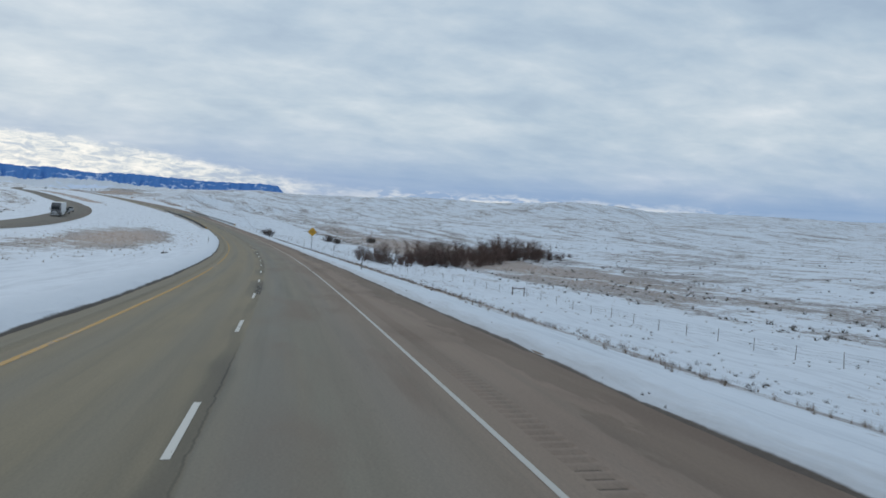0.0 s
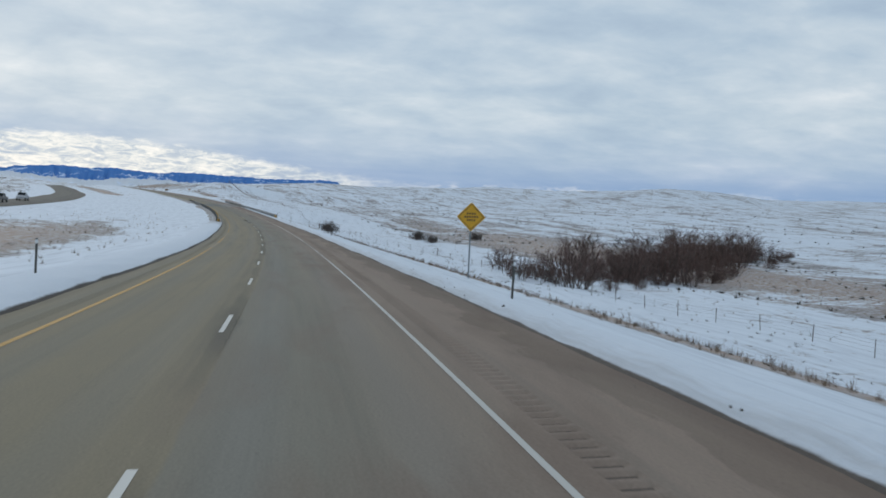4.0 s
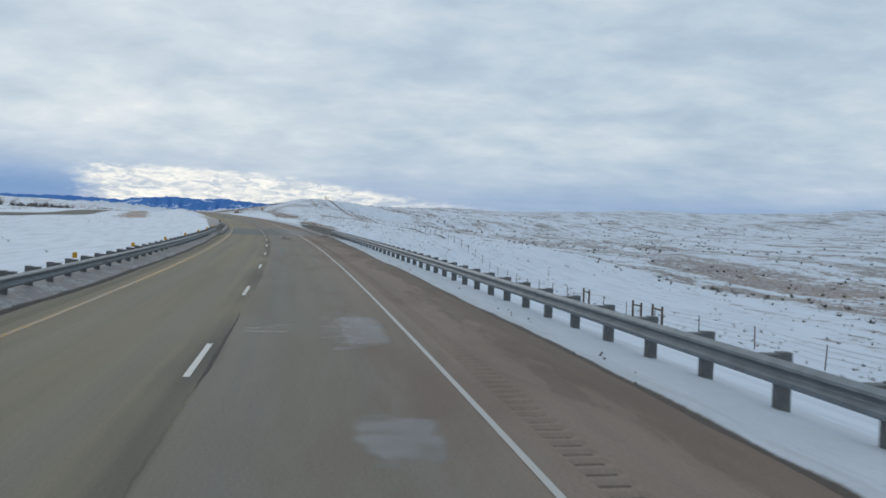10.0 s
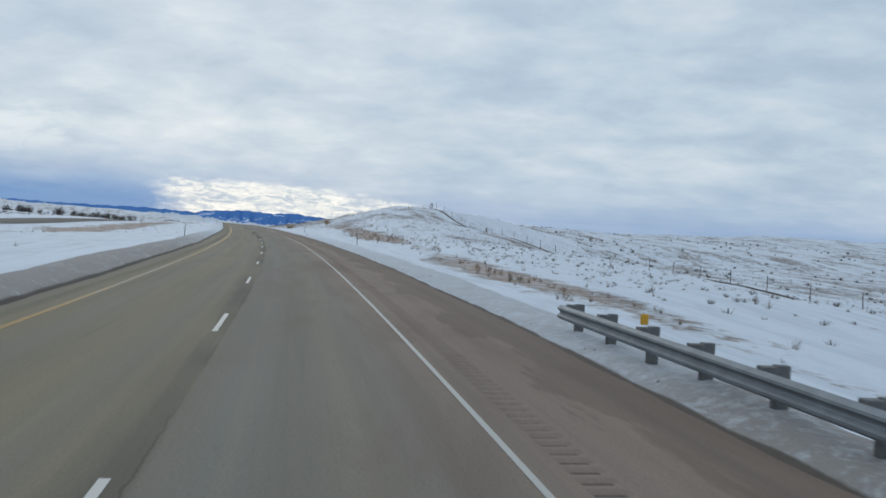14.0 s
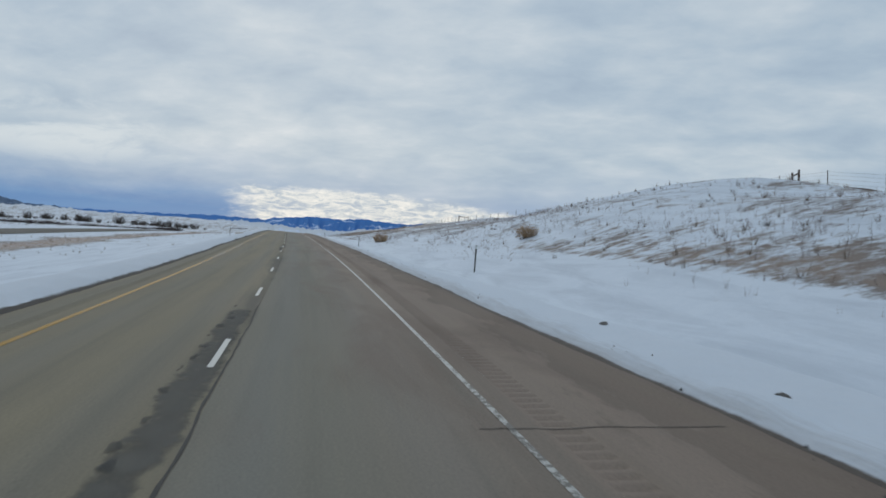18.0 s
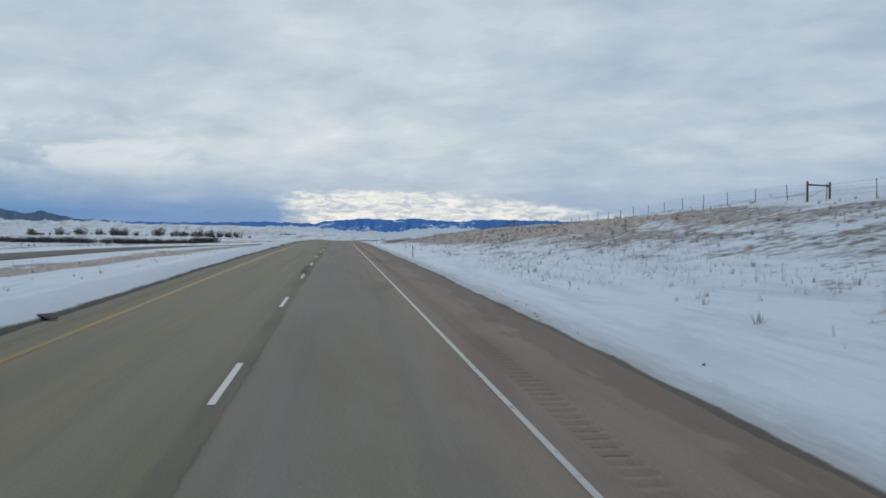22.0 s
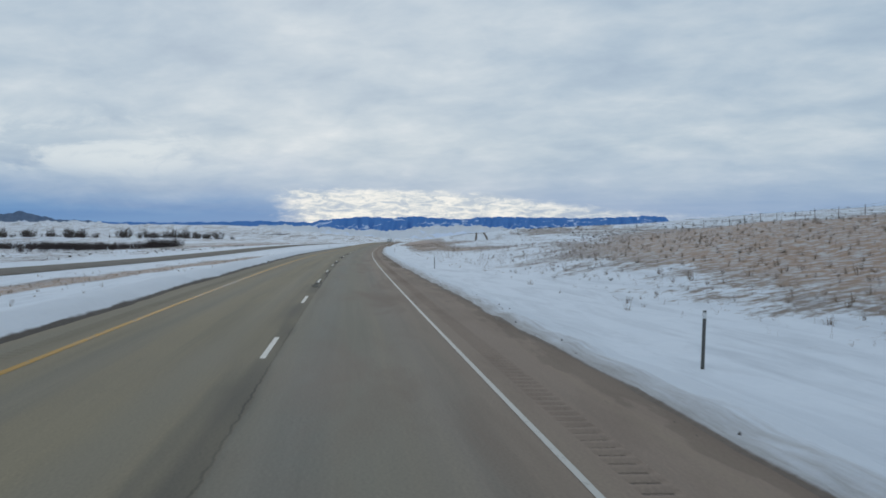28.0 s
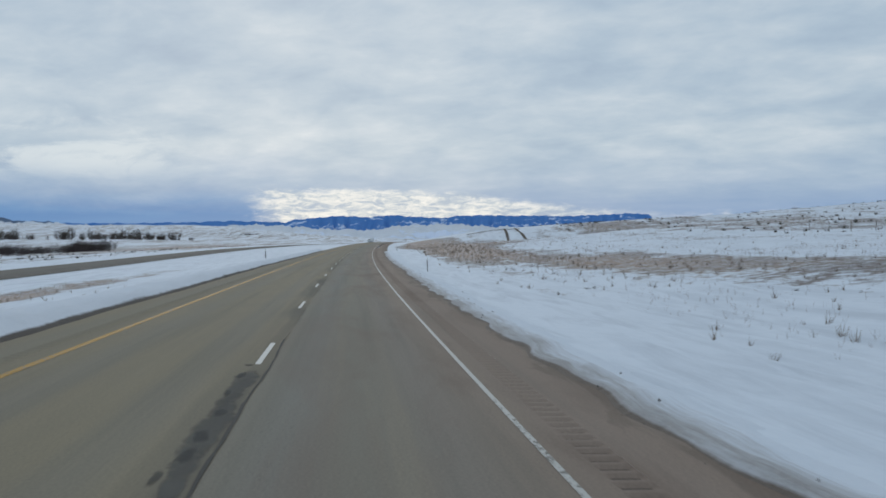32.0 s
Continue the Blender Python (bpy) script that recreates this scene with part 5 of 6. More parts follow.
# ---- scraps by the road and worn tracks over the hill ----
def make_scrap(s, u, size, mat, label, category, seed):
    rng = np.random.RandomState(seed)
    bm = bmesh.new()
    bmesh.ops.create_icosphere(bm, subdivisions=2, radius=1.0)
    for v in bm.verts:
        k2 = 1 + 0.35 * math.sin(v.co.x * 3.1 + seed) * math.cos(v.co.y * 2.7 + v.co.z * 2) + rng.normal(0, 0.07)
        v.co = Vector((v.co.x * size[0] * k2, v.co.y * size[1] * k2, max(-0.3, v.co.z) * size[2] * k2))
    ob = part("tyre_scrap" if category == "tyre scrap" else "ice_clod", bm, mat)
    ob.matrix_basis = on_ground(s, u, -0.02, rng.uniform(0, 180)) if abs(u) > 6.5 else spot(s, u, 0.06)
    return tagged(ob, label=label, category=category)


SCRAP_RUBBER = plain("shredded_rubber", (0.022, 0.021, 0.02), 0.9, 0, 0.4, 8.0, 0.5)
CLOD_MAT = plain("gritty_ice", (0.10, 0.095, 0.09), 0.9, 0, 0.6, 9.0, 0.6)
for i, (s, u, size) in enumerate(((98.4, -10.4, (0.42, 0.22, 0.13)), (99.2, -10.5, (0.30, 0.20, 0.12)), (100.3, -10.2, (0.35, 0.13, 0.10)))):
    make_scrap(s, u, size, SCRAP_RUBBER, "torn black tyre scrap lying on median snow", "tyre scrap", i)
for i, (s, u) in enumerate(((716, -4.85), (717, -4.95), (730, -4.95), (731.5, -4.85), (868, -5.25), (869, -5.3), (630, -4.9), (612, -4.95), (541.5, 8.1), (533.5, 7.5), (760, -4.9), (655, -4.85), (880, -5.3), (905, -5.4))):
    make_scrap(s, u, (0.16 + 0.05 * (i % 3), 0.13, 0.09), CLOD_MAT, "dark clod of gritty ice at the pavement's edge", "ice clod", 30 + i)

TRACK_MAT = plain("trodden_earth", (0.075, 0.058, 0.047), 0.95, 0, 0.45, 0.35, 0.4)


def make_track(points, width, label):
    pts = np.array(points, float)
    t = np.linspace(0, len(pts) - 1, 40)
    s, u = np.interp(t, range(len(pts)), pts[:, 0]), np.interp(t, range(len(pts)), pts[:, 1])
    ds, du = np.gradient(s), np.gradient(u)
    ln = np.hypot(ds, du)
    rows = []
    for w in (-0.5, -0.2, 0.2, 0.5):
        ws = width * w * (1 + 0.15 * np.sin(t * 9 + w * 5))
        rows.append(ground_at(s - du / ln * ws, u + ds / ln * ws) + np.array([0, 0, 0.10 if abs(w) < 0.3 else 0.02]))
    P = np.stack(rows, 1)
    idx = np.arange(160).reshape(40, 4)
    f = np.stack([idx[:-1, :-1], idx[:-1, 1:], idx[1:, 1:], idx[1:, :-1]], -1).reshape(-1, 4)
    return tagged(mesh_object("dirt_track", P.reshape(-1, 3), f.tolist(), TRACK_MAT, smooth=True), label=label, category="track", kind="structure")


make_track(((1124, 44), (1140, 45), (1160, 45)), 0.8, "bare earth track climbing the snowy hillside")
make_track(((1124, 38), (1142, 40.5), (1162, 42)), 0.8, "broad worn gully in the snowy hillside")
make_track(((1158, 30), (1161, 38), (1158, 46)), 0.8, "thin track along the hill's brow")
make_track(((440, 35.4), (470, 37.3), (500, 39.5), (545, 38.6), (578, 37.2)), 0.7, "dark line of trampled grass beside the range fence")


def make_crumbs():
    """Bits of dirty ice and gravel thrown along both edges of the pavement."""
    rng = np.random.RandomState(77)
    n = 3200
    s = rng.uniform(-20, 1000, n)
    right = rng.uniform(0, 1, n) < 0.6
    off = rng.exponential(0.32, n)
    u = np.where(right, right_edge(s) - 0.25 + off * 1.0, left_edge(s) + 0.2 - off * 0.7)
    size = rng.uniform(0.008, 0.026, n) * np.where(rng.uniform(0, 1, n) < 0.03, 1.8, 1)
    d = np.where(right, u - right_edge(s), left_edge(s) - u)
    rise = np.where(d > 0.05, np.interp(d, [0.05, 0.2, 0.45, 0.8, 1.3, 2.0, 2.8], [0.04, 0.10, 0.15, 0.16, 0.12, 0.05, 0.0]), 0.0)
    over = np.where(d > 1.2, ground_dz(s, u) * np.clip((d - 0.4) / 1.4, 0, 1), 0)
    P = at_road(s, u, rise + over)
    a = rng.uniform(0, 6.283, n)
    ring = [np.stack([np.cos(a + k * 2.094) * size * 1.5, np.sin(a + k * 2.094) * size, np.full(n, -0.03)], -1) for k in range(3)]
    ring.append(np.stack([size * 0.2, size * 0.1, size * 0.7], -1))
    v = np.stack([P + r for r in ring], 1).reshape(-1, 3)
    o = (np.arange(n) * 4)[:, None]
    f = np.concatenate([o + np.array([[0, 1, 3]]), o + np.array([[1, 2, 3]]), o + np.array([[2, 0, 3]])])
    return tagged(mesh_object("ice_crumbs", v, f.tolist(), CLOD_MAT), label="crumbs of dirty ice and gravel along the pavement", category="gravel", kind="stuff")


make_crumbs()


# ---- willows, cottonwoods, sage and dry grass ----
BARK = plain("grey_brown_bark", (0.085, 0.068, 0.058), 0.9, 0, 0.35, 5.0)
DARK_TWIG = plain("dark_willow_twigs", (0.062, 0.046, 0.044), 0.9, 0, 0.4, 3.0)
TWIG = plain("reddish_willow_twigs", (0.125, 0.078, 0.066), 0.9, 0, 0.4, 3.0)
TWIG_GREY = plain("grey_bare_twigs", (0.078, 0.062, 0.054), 0.9, 0, 0.35, 3.0)
TUMBLE = plain("tan_dry_weed", (0.40, 0.26, 0.14), 0.95, 0, 0.3, 4.0)
SAGE = plain("dusty_sagebrush", (0.11, 0.10, 0.086), 0.95, 0, 0.4, 0.7)
STRAW = plain("dry_straw_grass", (0.185, 0.138, 0.100), 0.95, 0, 0.35, 0.5)


def sticks(name, segs, mat, parent=None, label=""):
    """Three-sided tapered sticks from rows (x, y, z, x, y, z, r0, r1)."""
    a = np.array(segs, float)
    p, q, r0, r1 = a[:, :3], a[:, 3:6], a[:, 6:7], a[:, 7:8]
    d = q - p
    d /= np.linalg.norm(d, axis=1, keepdims=True) + 1e-9
    ref = np.where(np.abs(d[:, 2:3]) < 0.9, np.array([[0, 0, 1.0]]), np.array([[1.0, 0, 0]]))
    e1 = np.cross(d, ref)
    e1 /= np.linalg.norm(e1, axis=1, keepdims=True) + 1e-9
    e2 = np.cross(d, e1)
    ring = []
    for base, r in ((p, r0), (q, r1)):
        for t in (0, 2.094, 4.189):
            ring.append(base + r * (e1 * math.cos(t) + e2 * math.sin(t)))
    v = np.stack(ring, 1).reshape(-1, 3)
    n = len(a)
    o = (np.arange(n) * 6)[:, None]
    f = np.concatenate([o + np.array([[i, (i + 1) % 3, 3 + (i + 1) % 3, 3 + i]]) for i in range(3)])
    ob = mesh_object(name, v, f.tolist(), mat, parent)
    if label:
        ob["label"] = label
    return ob


def make_shrub(seed, h, w, stems, twigs, mat, label, category="shrub", group="", name="willow_shrub", thick=1.0):
    """A leafless many-stemmed shrub about h high and w wide."""
    rng = np.random.RandomState(seed)
    thing = empty(name, label=label, category=category)
    if group:
        thing["group"] = group
    st, tw = [], []
    for i in range(stems):
        a, out = rng.uniform(0, 6.283), math.sqrt(rng.uniform(0, 1)) * w * 0.5
        b = np.array([math.cos(a) * out * 0.55, math.sin(a) * out * 0.55, -0.15])
        top = np.array([math.cos(a) * out, math.sin(a) * out, h * rng.uniform(0.62, 1.0) * (1 - 0.35 * (out / (w * 0.5)) ** 2)])
        m = (b + top) / 2 + rng.normal(0, 0.08 * h, 3) * np.array([1, 1, 0.3])
        r = 0.012 * h * thick
        st += [(*b, *m, r, r * 0.7), (*m, *top, r * 0.7, r * 0.25)]
        for _ in range(twigs):
            t = rng.uniform(0.15, 1)
            p = b + (m - b) * t * 2 if t < 0.5 else m + (top - m) * (t - 0.5) * 2
            dr = rng.normal(0, 1, 3) * np.array([1, 1, 0.5]) + np.array([math.cos(a) * 0.6, math.sin(a) * 0.6, 0.9])
            dr = dr / np.linalg.norm(dr) * rng.uniform(0.12, 0.30) * h
            e = p + dr
            tw.append((*p, *e, r * 0.38, r * 0.12))
            for _ in range(3):
                d2 = dr + rng.normal(0, 0.09 * h, 3)
                s0 = p + dr * rng.uniform(0.3, 0.9)
                tw.append((*s0, *(s0 + d2 * 0.6), r * 0.24, r * 0.08))
    sticks("woody_base", st, BARK, thing)
    sticks("crown", tw, mat, thing)
    return thing


def make_tree(seed, h, label, thick=1.0, bushy=1.0):
    """A bare cottonwood: leaning trunk, limbs that fork twice, a crown of fine twigs."""
    rng = np.random.RandomState(seed)
    thing = empty("cottonwood_tree", label=label, category="tree", group="cottonwoods by the creek")
    trunk, limbs, tw = [], [], []
    p = np.array([0, 0, -0.3])
    r = h * 0.03 * thick
    for i in range(4):
        q = p + np.array([rng.normal(0, 0.04) * h, rng.normal(0, 0.04) * h, h * 0.13])
        trunk.append((*p, *q, r, r * 0.85))
        p, r = q, r * 0.85
        for _ in range(3 if i > 0 else 0):
            a = rng.uniform(0, 6.283)
            d = np.array([math.cos(a), math.sin(a), rng.uniform(0.5, 1.3)])
            e = q + d / np.linalg.norm(d) * h * rng.uniform(0.22, 0.36)
            limbs.append((*q, *e, r * 0.5, r * 0.22))
            for _ in range(5):
                t = rng.uniform(0.3, 1)
                c = q + (e - q) * t
                d2 = d + rng.normal(0, 0.6, 3)
                e2 = c + d2 / np.linalg.norm(d2) * h * rng.uniform(0.10, 0.2)
                limbs.append((*c, *e2, r * 0.2, r * 0.09))
                for _ in range(7):
                    t2 = rng.uniform(0.2, 1)
                    c2 = c + (e2 - c) * t2
                    d3 = d2 + rng.normal(0, 0.8, 3)
                    e3 = c2 + d3 / np.linalg.norm(d3) * h * rng.uniform(0.05, 0.12)
                    tw.append((*c2, *e3, r * 0.09 * bushy, r * 0.04 * bushy))
    sticks("trunk", trunk, BARK, thing)
    sticks("branchwork", limbs, BARK, thing)
    sticks("crown", tw, TWIG_GREY, thing)
    return thing


def placed(proto, s, u, scale, turn, used):
    m = on_ground(s, u, 0.0, turn) @ Matrix.Scale(scale, 4)
    if proto in used:
        return copy_thing(proto, m)
    used.add(proto)
    proto.matrix_basis = m
    return proto


USED = set()
rng = random.Random(7)
willows = [make_shrub(20 + i, 3.0, 3.6, 26, 13, TWIG, "dense leafless reddish-brown willow shrub in the snowy creek bottom", "shrub", "willow thicket") for i in range(3)]
greys = [make_shrub(30 + i, 2.2, 3.0, 34, 17, TWIG_GREY, "rounded leafless grey-brown shrub standing in snow", "shrub", "roadside shrubs") for i in range(2)]
far_trees = [make_shrub(45 + i, 8.6, 10.5, 22, 8, BARK, "bare grey-brown cottonwood in a distant creek bottom", "tree", "cottonwoods by the creek", "cottonwood_tree", 2.0) for i in range(3)]
trees = [make_tree(40 + i, 7.0, "bare grey cottonwood with a ragged crown by the creek") for i in range(3)]
tumble = make_shrub(50, 1.25, 2.1, 64, 16, TUMBLE, "round tan dry bush at the foot of the cut slope", "bush", "")

# single shrubs on the right of the road
for s, u, k in ((296.5, 18.4, 1.15), (299, 19.6, 1.0), (339, 51, 1.25), (341, 53, 1.05), (324, 50.5, 0.85), (326, 51.8, 0.7), (350, 73, 1.1), (352, 75, 0.9), (355, 57, 0.6)):
    placed(greys[rng.randrange(2)], s, u, k, rng.uniform(0, 360), USED)
# the thicket along the creek
for i in range(150):
    t = rng.random()
    s = 226 + 84 * t + rng.uniform(-15, 15)
    u = 41 + 90 * t + rng.uniform(-9, 14)
    placed(willows[i % 3], s, u, rng.choice((0.55, 0.7, 0.85, 1.0, 1.2, 1.75)) * rng.uniform(0.85, 1.15), rng.uniform(0, 360), USED)
for s, u, k in ((312, 92, 0.9), (320, 104, 0.75), (326, 118, 0.8), (296, 80, 0.7), (304, 84, 0.8), (309, 99, 0.95), (318, 112, 0.9)):
    placed(trees[rng.randrange(3)], s, u, k, rng.uniform(0, 360), USED)
# cottonwoods and brush far left of the oncoming road
for i in range(26):
    t = i / 25 + rng.uniform(-0.04, 0.04)
    placed(far_trees[i % 3], 1600 + 170 * t + rng.uniform(-24, 24), -470 + 200 * t + rng.uniform(-14, 14), rng.choice((0.6, 0.8, 1.0, 1.25)), rng.uniform(0, 360), USED)
for s, u, k in ((1735, -377, 1.5), (1741, -354, 1.2), (1737, -317, 1.25), (1751, -271, 1.35), (1745, -295, 1.1), (1748, -284, 1.0), (1742, -306, 1.1), (1738, -340, 0.9)):
    placed(far_trees[rng.randrange(3)], s, u, k, rng.uniform(0, 360), USED)


def make_thicket(label, rows, seed):
    """Many light willow shrubs far off in one mesh: rows of (s, u, size)."""
    rng = np.random.RandomState(seed)
    segs = []
    for s, u, k in rows:
        if math.sin(u * 0.11 + 1.0) + 0.6 * math.sin(u * 0.31) < -1.05:
            continue
        o = ground_at(s, u)
        for _ in range(int(rng.randint(10, 16))):
            a, out = rng.uniform(0, 6.283), math.sqrt(rng.uniform(0, 1)) * 1.9 * k
            b = np.array([math.cos(a) * out * 0.6, math.sin(a) * out * 0.6, -0.2])
            top = np.array([math.cos(a) * out, math.sin(a) * out, 3.2 * k * rng.uniform(0.5, 1.0)])
            segs.append((*(o + b), *(o + top), 0.06, 0.03))
            for _ in range(6):
                p = b + (top - b) * rng.uniform(0.2, 1)
                d = rng.normal(0, 1, 3) * np.array([1, 1, 0.5]) + np.array([math.cos(a) * 0.6, math.sin(a) * 0.6, 0.9])
                e = p + d / np.linalg.norm(d) * rng.uniform(0.4, 0.9) * k
                segs.append((*(o + p), *(o + e), 0.04, 0.015))
                for _ in range(2):
                    q = p + (e - p) * rng.uniform(0.3, 0.9)
                    segs.append((*(o + q), *(o + q + d / np.linalg.norm(d) * 0.4 * k + rng.normal(0, 0.25, 3)), 0.025, 0.01))
    return tagged(sticks("willow_thicket", segs, DARK_TWIG), label=label, category="thicket", kind="stuff")


def strewn(n, a, b, ds, du, lo, hi):
    out = []
    for _ in range(n):
        t = rng.random()
        out.append((a[0] + (b[0] - a[0]) * t + rng.uniform(-ds, ds), a[1] + (b[1] - a[1]) * t + rng.uniform(-du, du), rng.uniform(lo, hi)))
    return out


make_thicket("dark leafless willow thicket along a distant creek", strewn(460, (1290, -330), (1368, -168), 16, 8, 1.0, 1.7) + strewn(34, (1376, -182), (1366, -160), 8, 5, 1.6, 2.3) + strewn(26, (1170, -165), (1186, -112), 7, 4, 0.8, 1.2), 61)
make_thicket("low brown brush under the far cottonwoods", strewn(60, (1580, -470), (1700, -390), 10, 10, 0.8, 1.4) + strewn(30, (1735, -370), (1752, -268), 6, 6, 0.6, 1.0), 62)
for i in range(22):
    placed(greys[i % 2], 2330 + rng.uniform(-8, 8), -396 + i * 2.3, rng.uniform(1.3, 2.3), rng.uniform(0, 360), USED)
placed(tumble, 634.5, 12.7, 1.0, 0, USED)
weed = placed(tumble, 632.4, -5.9, 0.42, 40, USED)
weed["label"] = "small dry weed at the pavement's edge in snow"
placed(tumble, 571, 14.6, 0.7, 80, USED)["label"] = "tan dry bush below the snowy cut slope"


def make_clumps(name, rows, blades, h, spread, width, mat, label, category, seed):
    """Many upright tufts in one mesh: rows of (s, u, size)."""
    rng = np.random.RandomState(seed)
    rows = np.array(rows, float)
    base = ground_at(rows[:, 0], rows[:, 1])
    n = len(rows)
    ang = rng.uniform(0, 6.283, (n, blades))
    out = rng.uniform(0.1, 1, (n, blades)) * spread
    size = rows[:, 2:3]
    foot = np.stack([np.cos(ang) * out * 0.5 * size, np.sin(ang) * out * 0.5 * size, np.full(ang.shape, -0.05)], -1)
    tip = np.stack([np.cos(ang) * out * size, np.sin(ang) * out * size, h * size * rng.uniform(0.5, 1, ang.shape)], -1) + rng.normal(0, 0.06, ang.shape + (3,)) * size[:, :, None]
    sidev = np.stack([-np.sin(ang), np.cos(ang), np.zeros(ang.shape)], -1) * (width * size)[:, :, None]
    tri = np.stack([foot - sidev, foot + sidev, tip + sidev * 0.15, tip - sidev * 0.15], 2) + base[:, None, None, :]
    v = tri.reshape(-1, 3)
    f = np.arange(len(v)).reshape(-1, 4)
    me = bpy.data.meshes.new(name)
    me.from_pydata(v.tolist(), [], f.tolist())
    me.materials.append(mat)
    return tagged(new(name, me), label=label, category=category, kind="stuff")


def scatter(n, s0, s1, u0, u1, seed, size, keep):
    rng = np.random.RandomState(seed)
    s, t = rng.uniform(s0, s1, n), rng.uniform(0, 1, n)
    u = np.sign(u0) * np.exp(np.log(abs(u0)) + t * (np.log(abs(u1)) - np.log(abs(u0))))
    p = keep(s, u)
    ok = rng.uniform(0, 1, n) < p
    return np.stack([s, u, rng.uniform(size[0], size[1], n)], 1)[ok]


def patchy(s, u):
    x, y = s * 0.05 + np.sin(u * 0.07) * 0.8, u * 0.09
    return np.clip(0.35 + 0.55 * np.sin(x * 1.3 + 2 * np.sin(y)) * np.sin(y * 1.7 + 1.3 * np.sin(x * 0.7)), 0.03, 1)


right_sage = np.concatenate([scatter(9000, 30, 1150, 15, 60, 1, (0.22, 0.62), lambda s, u: patchy(s, u) * np.where(s > 740, 0.22, np.where((s > 500) & (s < 740), 0.12, 1))), scatter(4200, 440, 590, 16, 60, 2, (0.12, 0.36), lambda s, u: patchy(s, u) * 0.5)])
make_clumps("sagebrush", right_sage, 22, 0.34, 0.62, 0.028, SAGE, "scattered low grey sagebrush poking through snow", "sagebrush", 3)
far_sage = np.concatenate([scatter(16000, 30, 1300, 58, 520, 4, (0.45, 1.3), patchy), scatter(7000, 100, 1400, -60, -420, 5, (0.5, 1.3), patchy)])
make_clumps("sagebrush", far_sage, 9, 0.40, 0.60, 0.10, SAGE, "scattered low grey sagebrush on the far fields", "sagebrush", 6)
straw = np.concatenate([scatter(30000, 20, 1150, 11, 95, 7, (0.5, 1.2), lambda s, u: np.clip((bare_share(s, u) - 0.40) * 1.9, 0.01, 1)),
                        scatter(9000, 60, 1000, -9, -36, 8, (0.4, 0.9), lambda s, u: np.clip((bare_share(s, u) - 0.26) * 1.5, 0.006, 1))])
make_clumps("dry_grass", straw, 13, 0.33, 0.24, 0.011, STRAW, "tufts of dry straw-coloured grass in thin snow", "grass", 9)


STALK = plain("purple_grey_weed_stalks", (0.20, 0.15, 0.135), 0.95, 0, 0.35, 0.5)
stalks = np.concatenate([scatter(42000, 488, 735, 10.5, 42, 21, (0.4, 1.0), lambda s, u: np.clip(patchy(s * 1.9, u * 2.3) * np.clip((u - 10.5) / 4, 0, 1) * np.where((s > 680) & (u > 21), 0.15, 1), 0, 1)),
                         scatter(30000, 730, 1090, 13, 55, 22, (0.4, 1.0), lambda s, u: np.clip(patchy(s * 1.7, u * 2.1) * np.clip((u - 13) / 6, 0, 1), 0, 1))])
make_clumps("weed_stalks", stalks, 4, 0.36, 0.14, 0.006, STALK, "thin purple-grey weed stalks standing out of slope snow", "weeds", 23)


# ---- vehicles on the oncoming carriageway ----
def far_pose(s, lane):
    u = float(far_u(s)) - 1.2 - 1.83 - lane * 3.66
    p = at_road(s, u, float(ground_dz(s, far_u(s) - 5.8)) + 0.075)
    return pose(float(p[0]), float(p[1]), float(p[2]), 0, 0, math.degrees(float(axis(s)[3])) + 180)


RUBBER = plain("tyre_rubber", (0.02, 0.02, 0.02), 0.85)
GLASS = plain("dark_windscreen", (0.02, 0.025, 0.03), 0.12, 0, 0.1)
CHROME = plain("dull_chrome", (0.5, 0.51, 0.52), 0.3, 0.9, 0.1)
TRAILER = plain("white_trailer_panel", (0.70, 0.72, 0.74), 0.5, 0, 0.06)
LAMP = plain("headlamp_lens", (0.8, 0.8, 0.75), 0.2, 0, 0.05)
NAVY = plain("dark_truck_paint", (0.025, 0.03, 0.04), 0.35, 0, 0.1)
WHITE_PAINT = plain("white_truck_paint", (0.72, 0.74, 0.76), 0.35, 0, 0.06)
SILVER = plain("silver_car_paint", (0.38, 0.40, 0.43), 0.35, 0.3, 0.08)


def wheel(thing, x, y, r, w):
    bm = bmesh.new()
    tube(bm, (x - w / 2, y, r), (x + w / 2, y, r), r, r, 18)
    wh = part("wheel", bm, RUBBER, thing)
    bm = bmesh.new()
    out = x + math.copysign(w / 2, x)
    tube(bm, (out - 0.02, y, r), (out + math.copysign(0.015, x), y, r), r * 0.55, r * 0.5, 14)
    part("rim", bm, CHROME, wh)


def hull(bm, sections):
    """Lofts rounded-rectangle sections (y, half width, z low, z high, corner)."""
    rings = []
    for y, hw, z0, z1, c in sections:
        ring = []
        for sx, sz, a0 in ((1, 1, 0), (-1, 1, 90), (-1, -1, 180), (1, -1, 270)):
            for da in (0, 45, 90):
                a = radians(a0 + da)
                cx, cz = sx * (hw - c), (z1 - c) if sz > 0 else (z0 + c)
                ring.append(bm.verts.new((cx + c * math.cos(a), y, cz + c * math.sin(a))))
        rings.append(ring)
    for p, q in zip(rings, rings[1:]):
        for i in range(12):
            bm.faces.new((p[i], p[(i + 1) % 12], q[(i + 1) % 12], q[i]))
    bm.faces.new(rings[0][::-1])
    bm.faces.new(rings[-1])
    bmesh.ops.recalc_face_normals(bm, faces=bm.faces)
    return bm


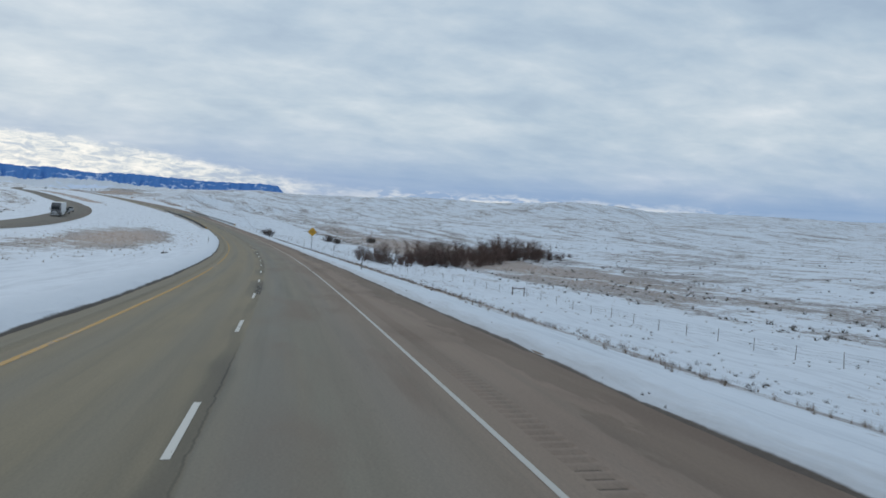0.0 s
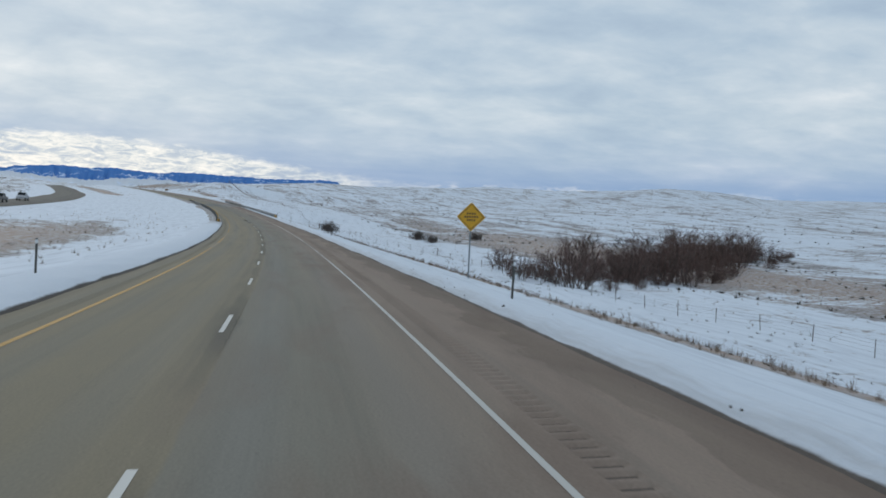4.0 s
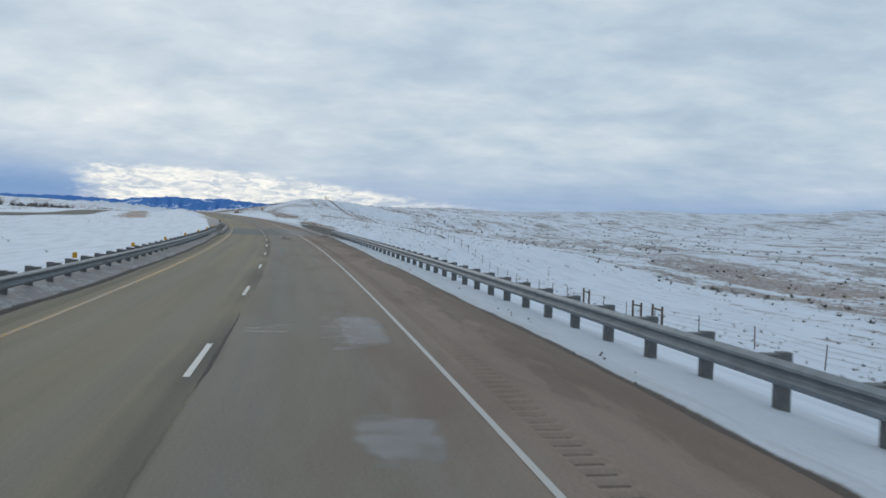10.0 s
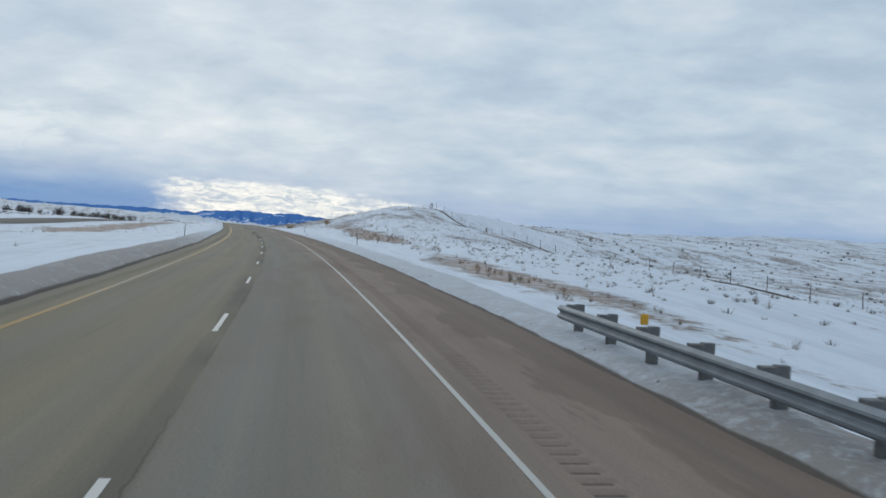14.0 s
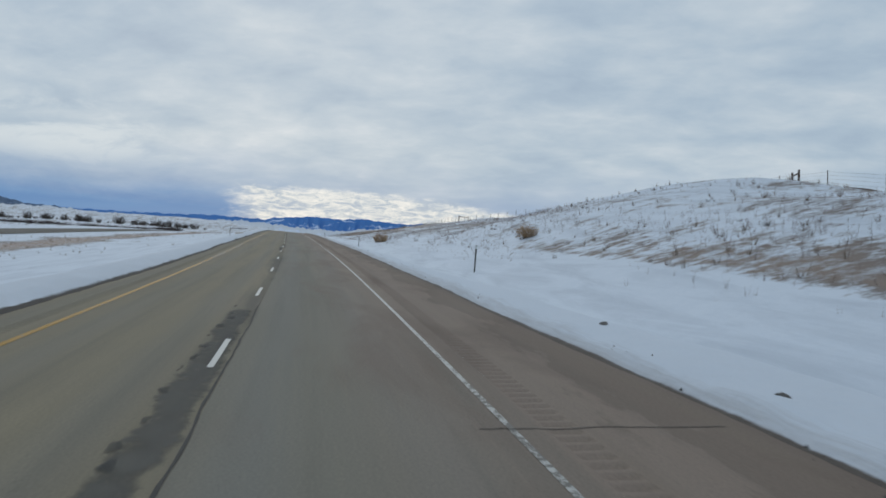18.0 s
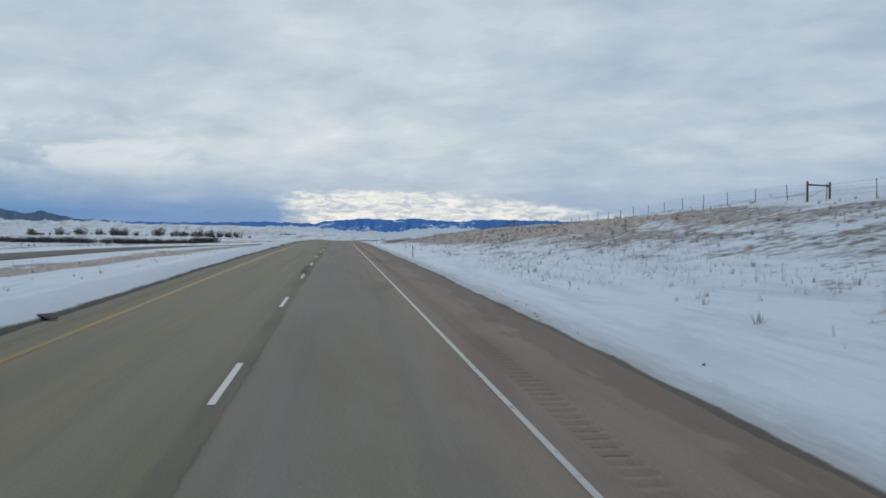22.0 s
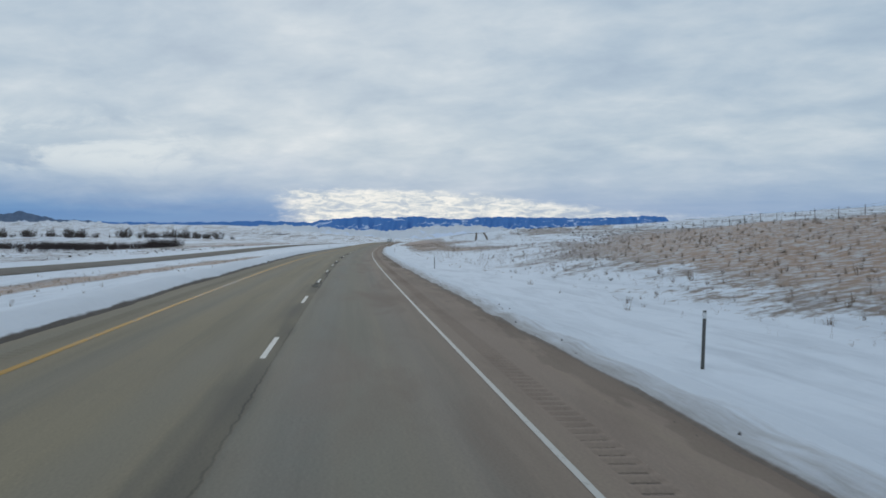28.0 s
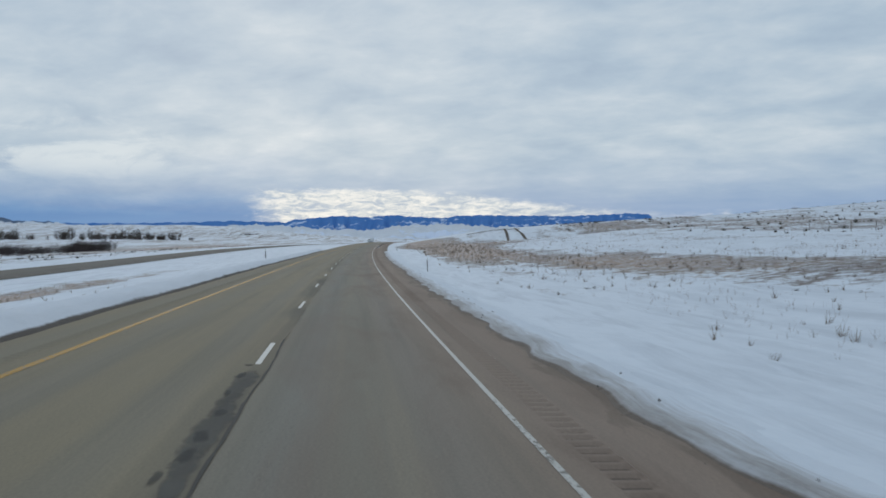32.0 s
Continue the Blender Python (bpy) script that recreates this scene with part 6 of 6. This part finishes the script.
def make_truck(s, lane, paint, label):
    """A tractor with sleeper and a box trailer; it faces +y."""
    t = empty("semi_truck", far_pose(s, lane), label=label, category="truck", group="oncoming trucks")
    part("cab", hull(bmesh.new(), [(-2.6, 1.22, 1.0, 3.75, 0.15), (-1.2, 1.22, 1.0, 3.95, 0.15), (0.2, 1.2, 0.9, 3.2, 0.2), (0.9, 1.15, 0.9, 2.2, 0.2)]), paint, t)
    hood = part("hood", hull(bmesh.new(), [(0.9, 1.05, 0.75, 2.05, 0.2), (2.0, 0.95, 0.7, 1.9, 0.22), (2.5, 0.85, 0.7, 1.7, 0.25)]), paint, t)
    bm = bmesh.new()
    box(bm, -0.55, 0.55, 2.5, 2.55, 0.85, 1.6, 0.03)
    part("grille", bm, CHROME, hood)
    bm = bmesh.new()
    box(bm, -1.2, 1.2, 2.45, 2.7, 0.35, 0.72, 0.06)
    part("bumper", bm, CHROME, t)
    bm = bmesh.new()
    v = [bm.verts.new(p) for p in ((-1.02, 0.28, 3.05), (1.02, 0.28, 3.05), (1.05, 0.96, 2.2), (-1.05, 0.96, 2.2))]
    bm.faces.new(v)
    bmesh.ops.solidify(bm, geom=bm.faces[:], thickness=0.03)
    part("windscreen", bm, GLASS, t)
    for x in (-0.8, 0.8):
        bm = bmesh.new()
        box(bm, x - 0.16, x + 0.16, 2.42, 2.5, 0.95, 1.2, 0.03)
        part("headlight", bm, LAMP, t)
        bm = bmesh.new()
        box(bm, x * 1.75 - 0.1, x * 1.75 + 0.1, 0.75, 0.85, 1.9, 2.6, 0.03)
        part("mirror", bm, BLACK, t)
        bm = bmesh.new()
        tube(bm, (x * 1.45, -2.7, 0.9), (x * 1.45, -2.7, 3.9), 0.07, 0.07, 8)
        part("exhaust", bm, CHROME, t)
    bm = bmesh.new()
    box(bm, -1.3, 1.3, -17.2, -3.1, 1.15, 4.1, 0.04)
    tr_ob = part("trailer", bm, TRAILER, t)
    bm = bmesh.new()
    box(bm, -0.5, 0.5, -17.0, 2.0, 0.75, 1.12, 0.03)
    part("chassis", bm, BLACK, t)
    for y in (1.6, -3.2, -4.5, -15.0, -16.2):
        for x in (-1.08, 1.08):
            wheel(t, x, y, 0.5, 0.28)
    for x in (-1.28, 1.28):
        bm = bmesh.new()
        box(bm, x - 0.02, x + 0.02, -13.0, -6.0, 0.45, 1.12, 0.01)
        part("side_skirt", bm, TRAILER, tr_ob)
    return t


make_truck(268, 1.1, NAVY, "dark semi truck pulling a white box trailer")
make_truck(1590, 1, WHITE_PAINT, "far white semi truck coming over the rise")


def make_car(s, lane, paint, label):
    t = empty("pickup_truck", far_pose(s, lane), label=label, category="car")
    part("body", hull(bmesh.new(), [(-2.8, 0.95, 0.55, 1.12, 0.1), (-0.6, 0.98, 0.5, 1.15, 0.1), (1.2, 0.97, 0.5, 1.15, 0.12), (2.4, 0.93, 0.5, 1.05, 0.15), (2.7, 0.85, 0.55, 0.9, 0.12)]), paint, t)
    part("cabin", hull(bmesh.new(), [(-0.9, 0.88, 1.1, 1.3, 0.08), (-0.6, 0.84, 1.1, 1.85, 0.12), (0.7, 0.82, 1.1, 1.85, 0.12), (1.4, 0.88, 1.08, 1.2, 0.05)]), paint, t)
    bm = bmesh.new()
    v = [bm.verts.new(p) for p in ((-0.72, 0.78, 1.80), (0.72, 0.78, 1.80), (0.80, 1.38, 1.22), (-0.80, 1.38, 1.22))]
    bm.faces.new(v)
    bmesh.ops.solidify(bm, geom=bm.faces[:], thickness=0.02)
    part("windscreen", bm, GLASS, t)
    for x in (-0.72, 0.72):
        bm = bmesh.new()
        box(bm, x - 0.16, x + 0.16, 2.58, 2.70, 0.72, 0.88, 0.03)
        part("headlight", bm, LAMP, t)
        for y in (-1.75, 1.75):
            wheel(t, math.copysign(0.86, x), y, 0.38, 0.24)
    bm = bmesh.new()
    box(bm, -0.9, 0.9, 2.62, 2.78, 0.42, 0.62, 0.05)
    part("bumper", bm, CHROME, t)
    return t


make_car(298, 1, NAVY, "dark pickup following the truck on the oncoming road")
make_car(322, 1, SILVER, "silver pickup trailing behind on the oncoming road")
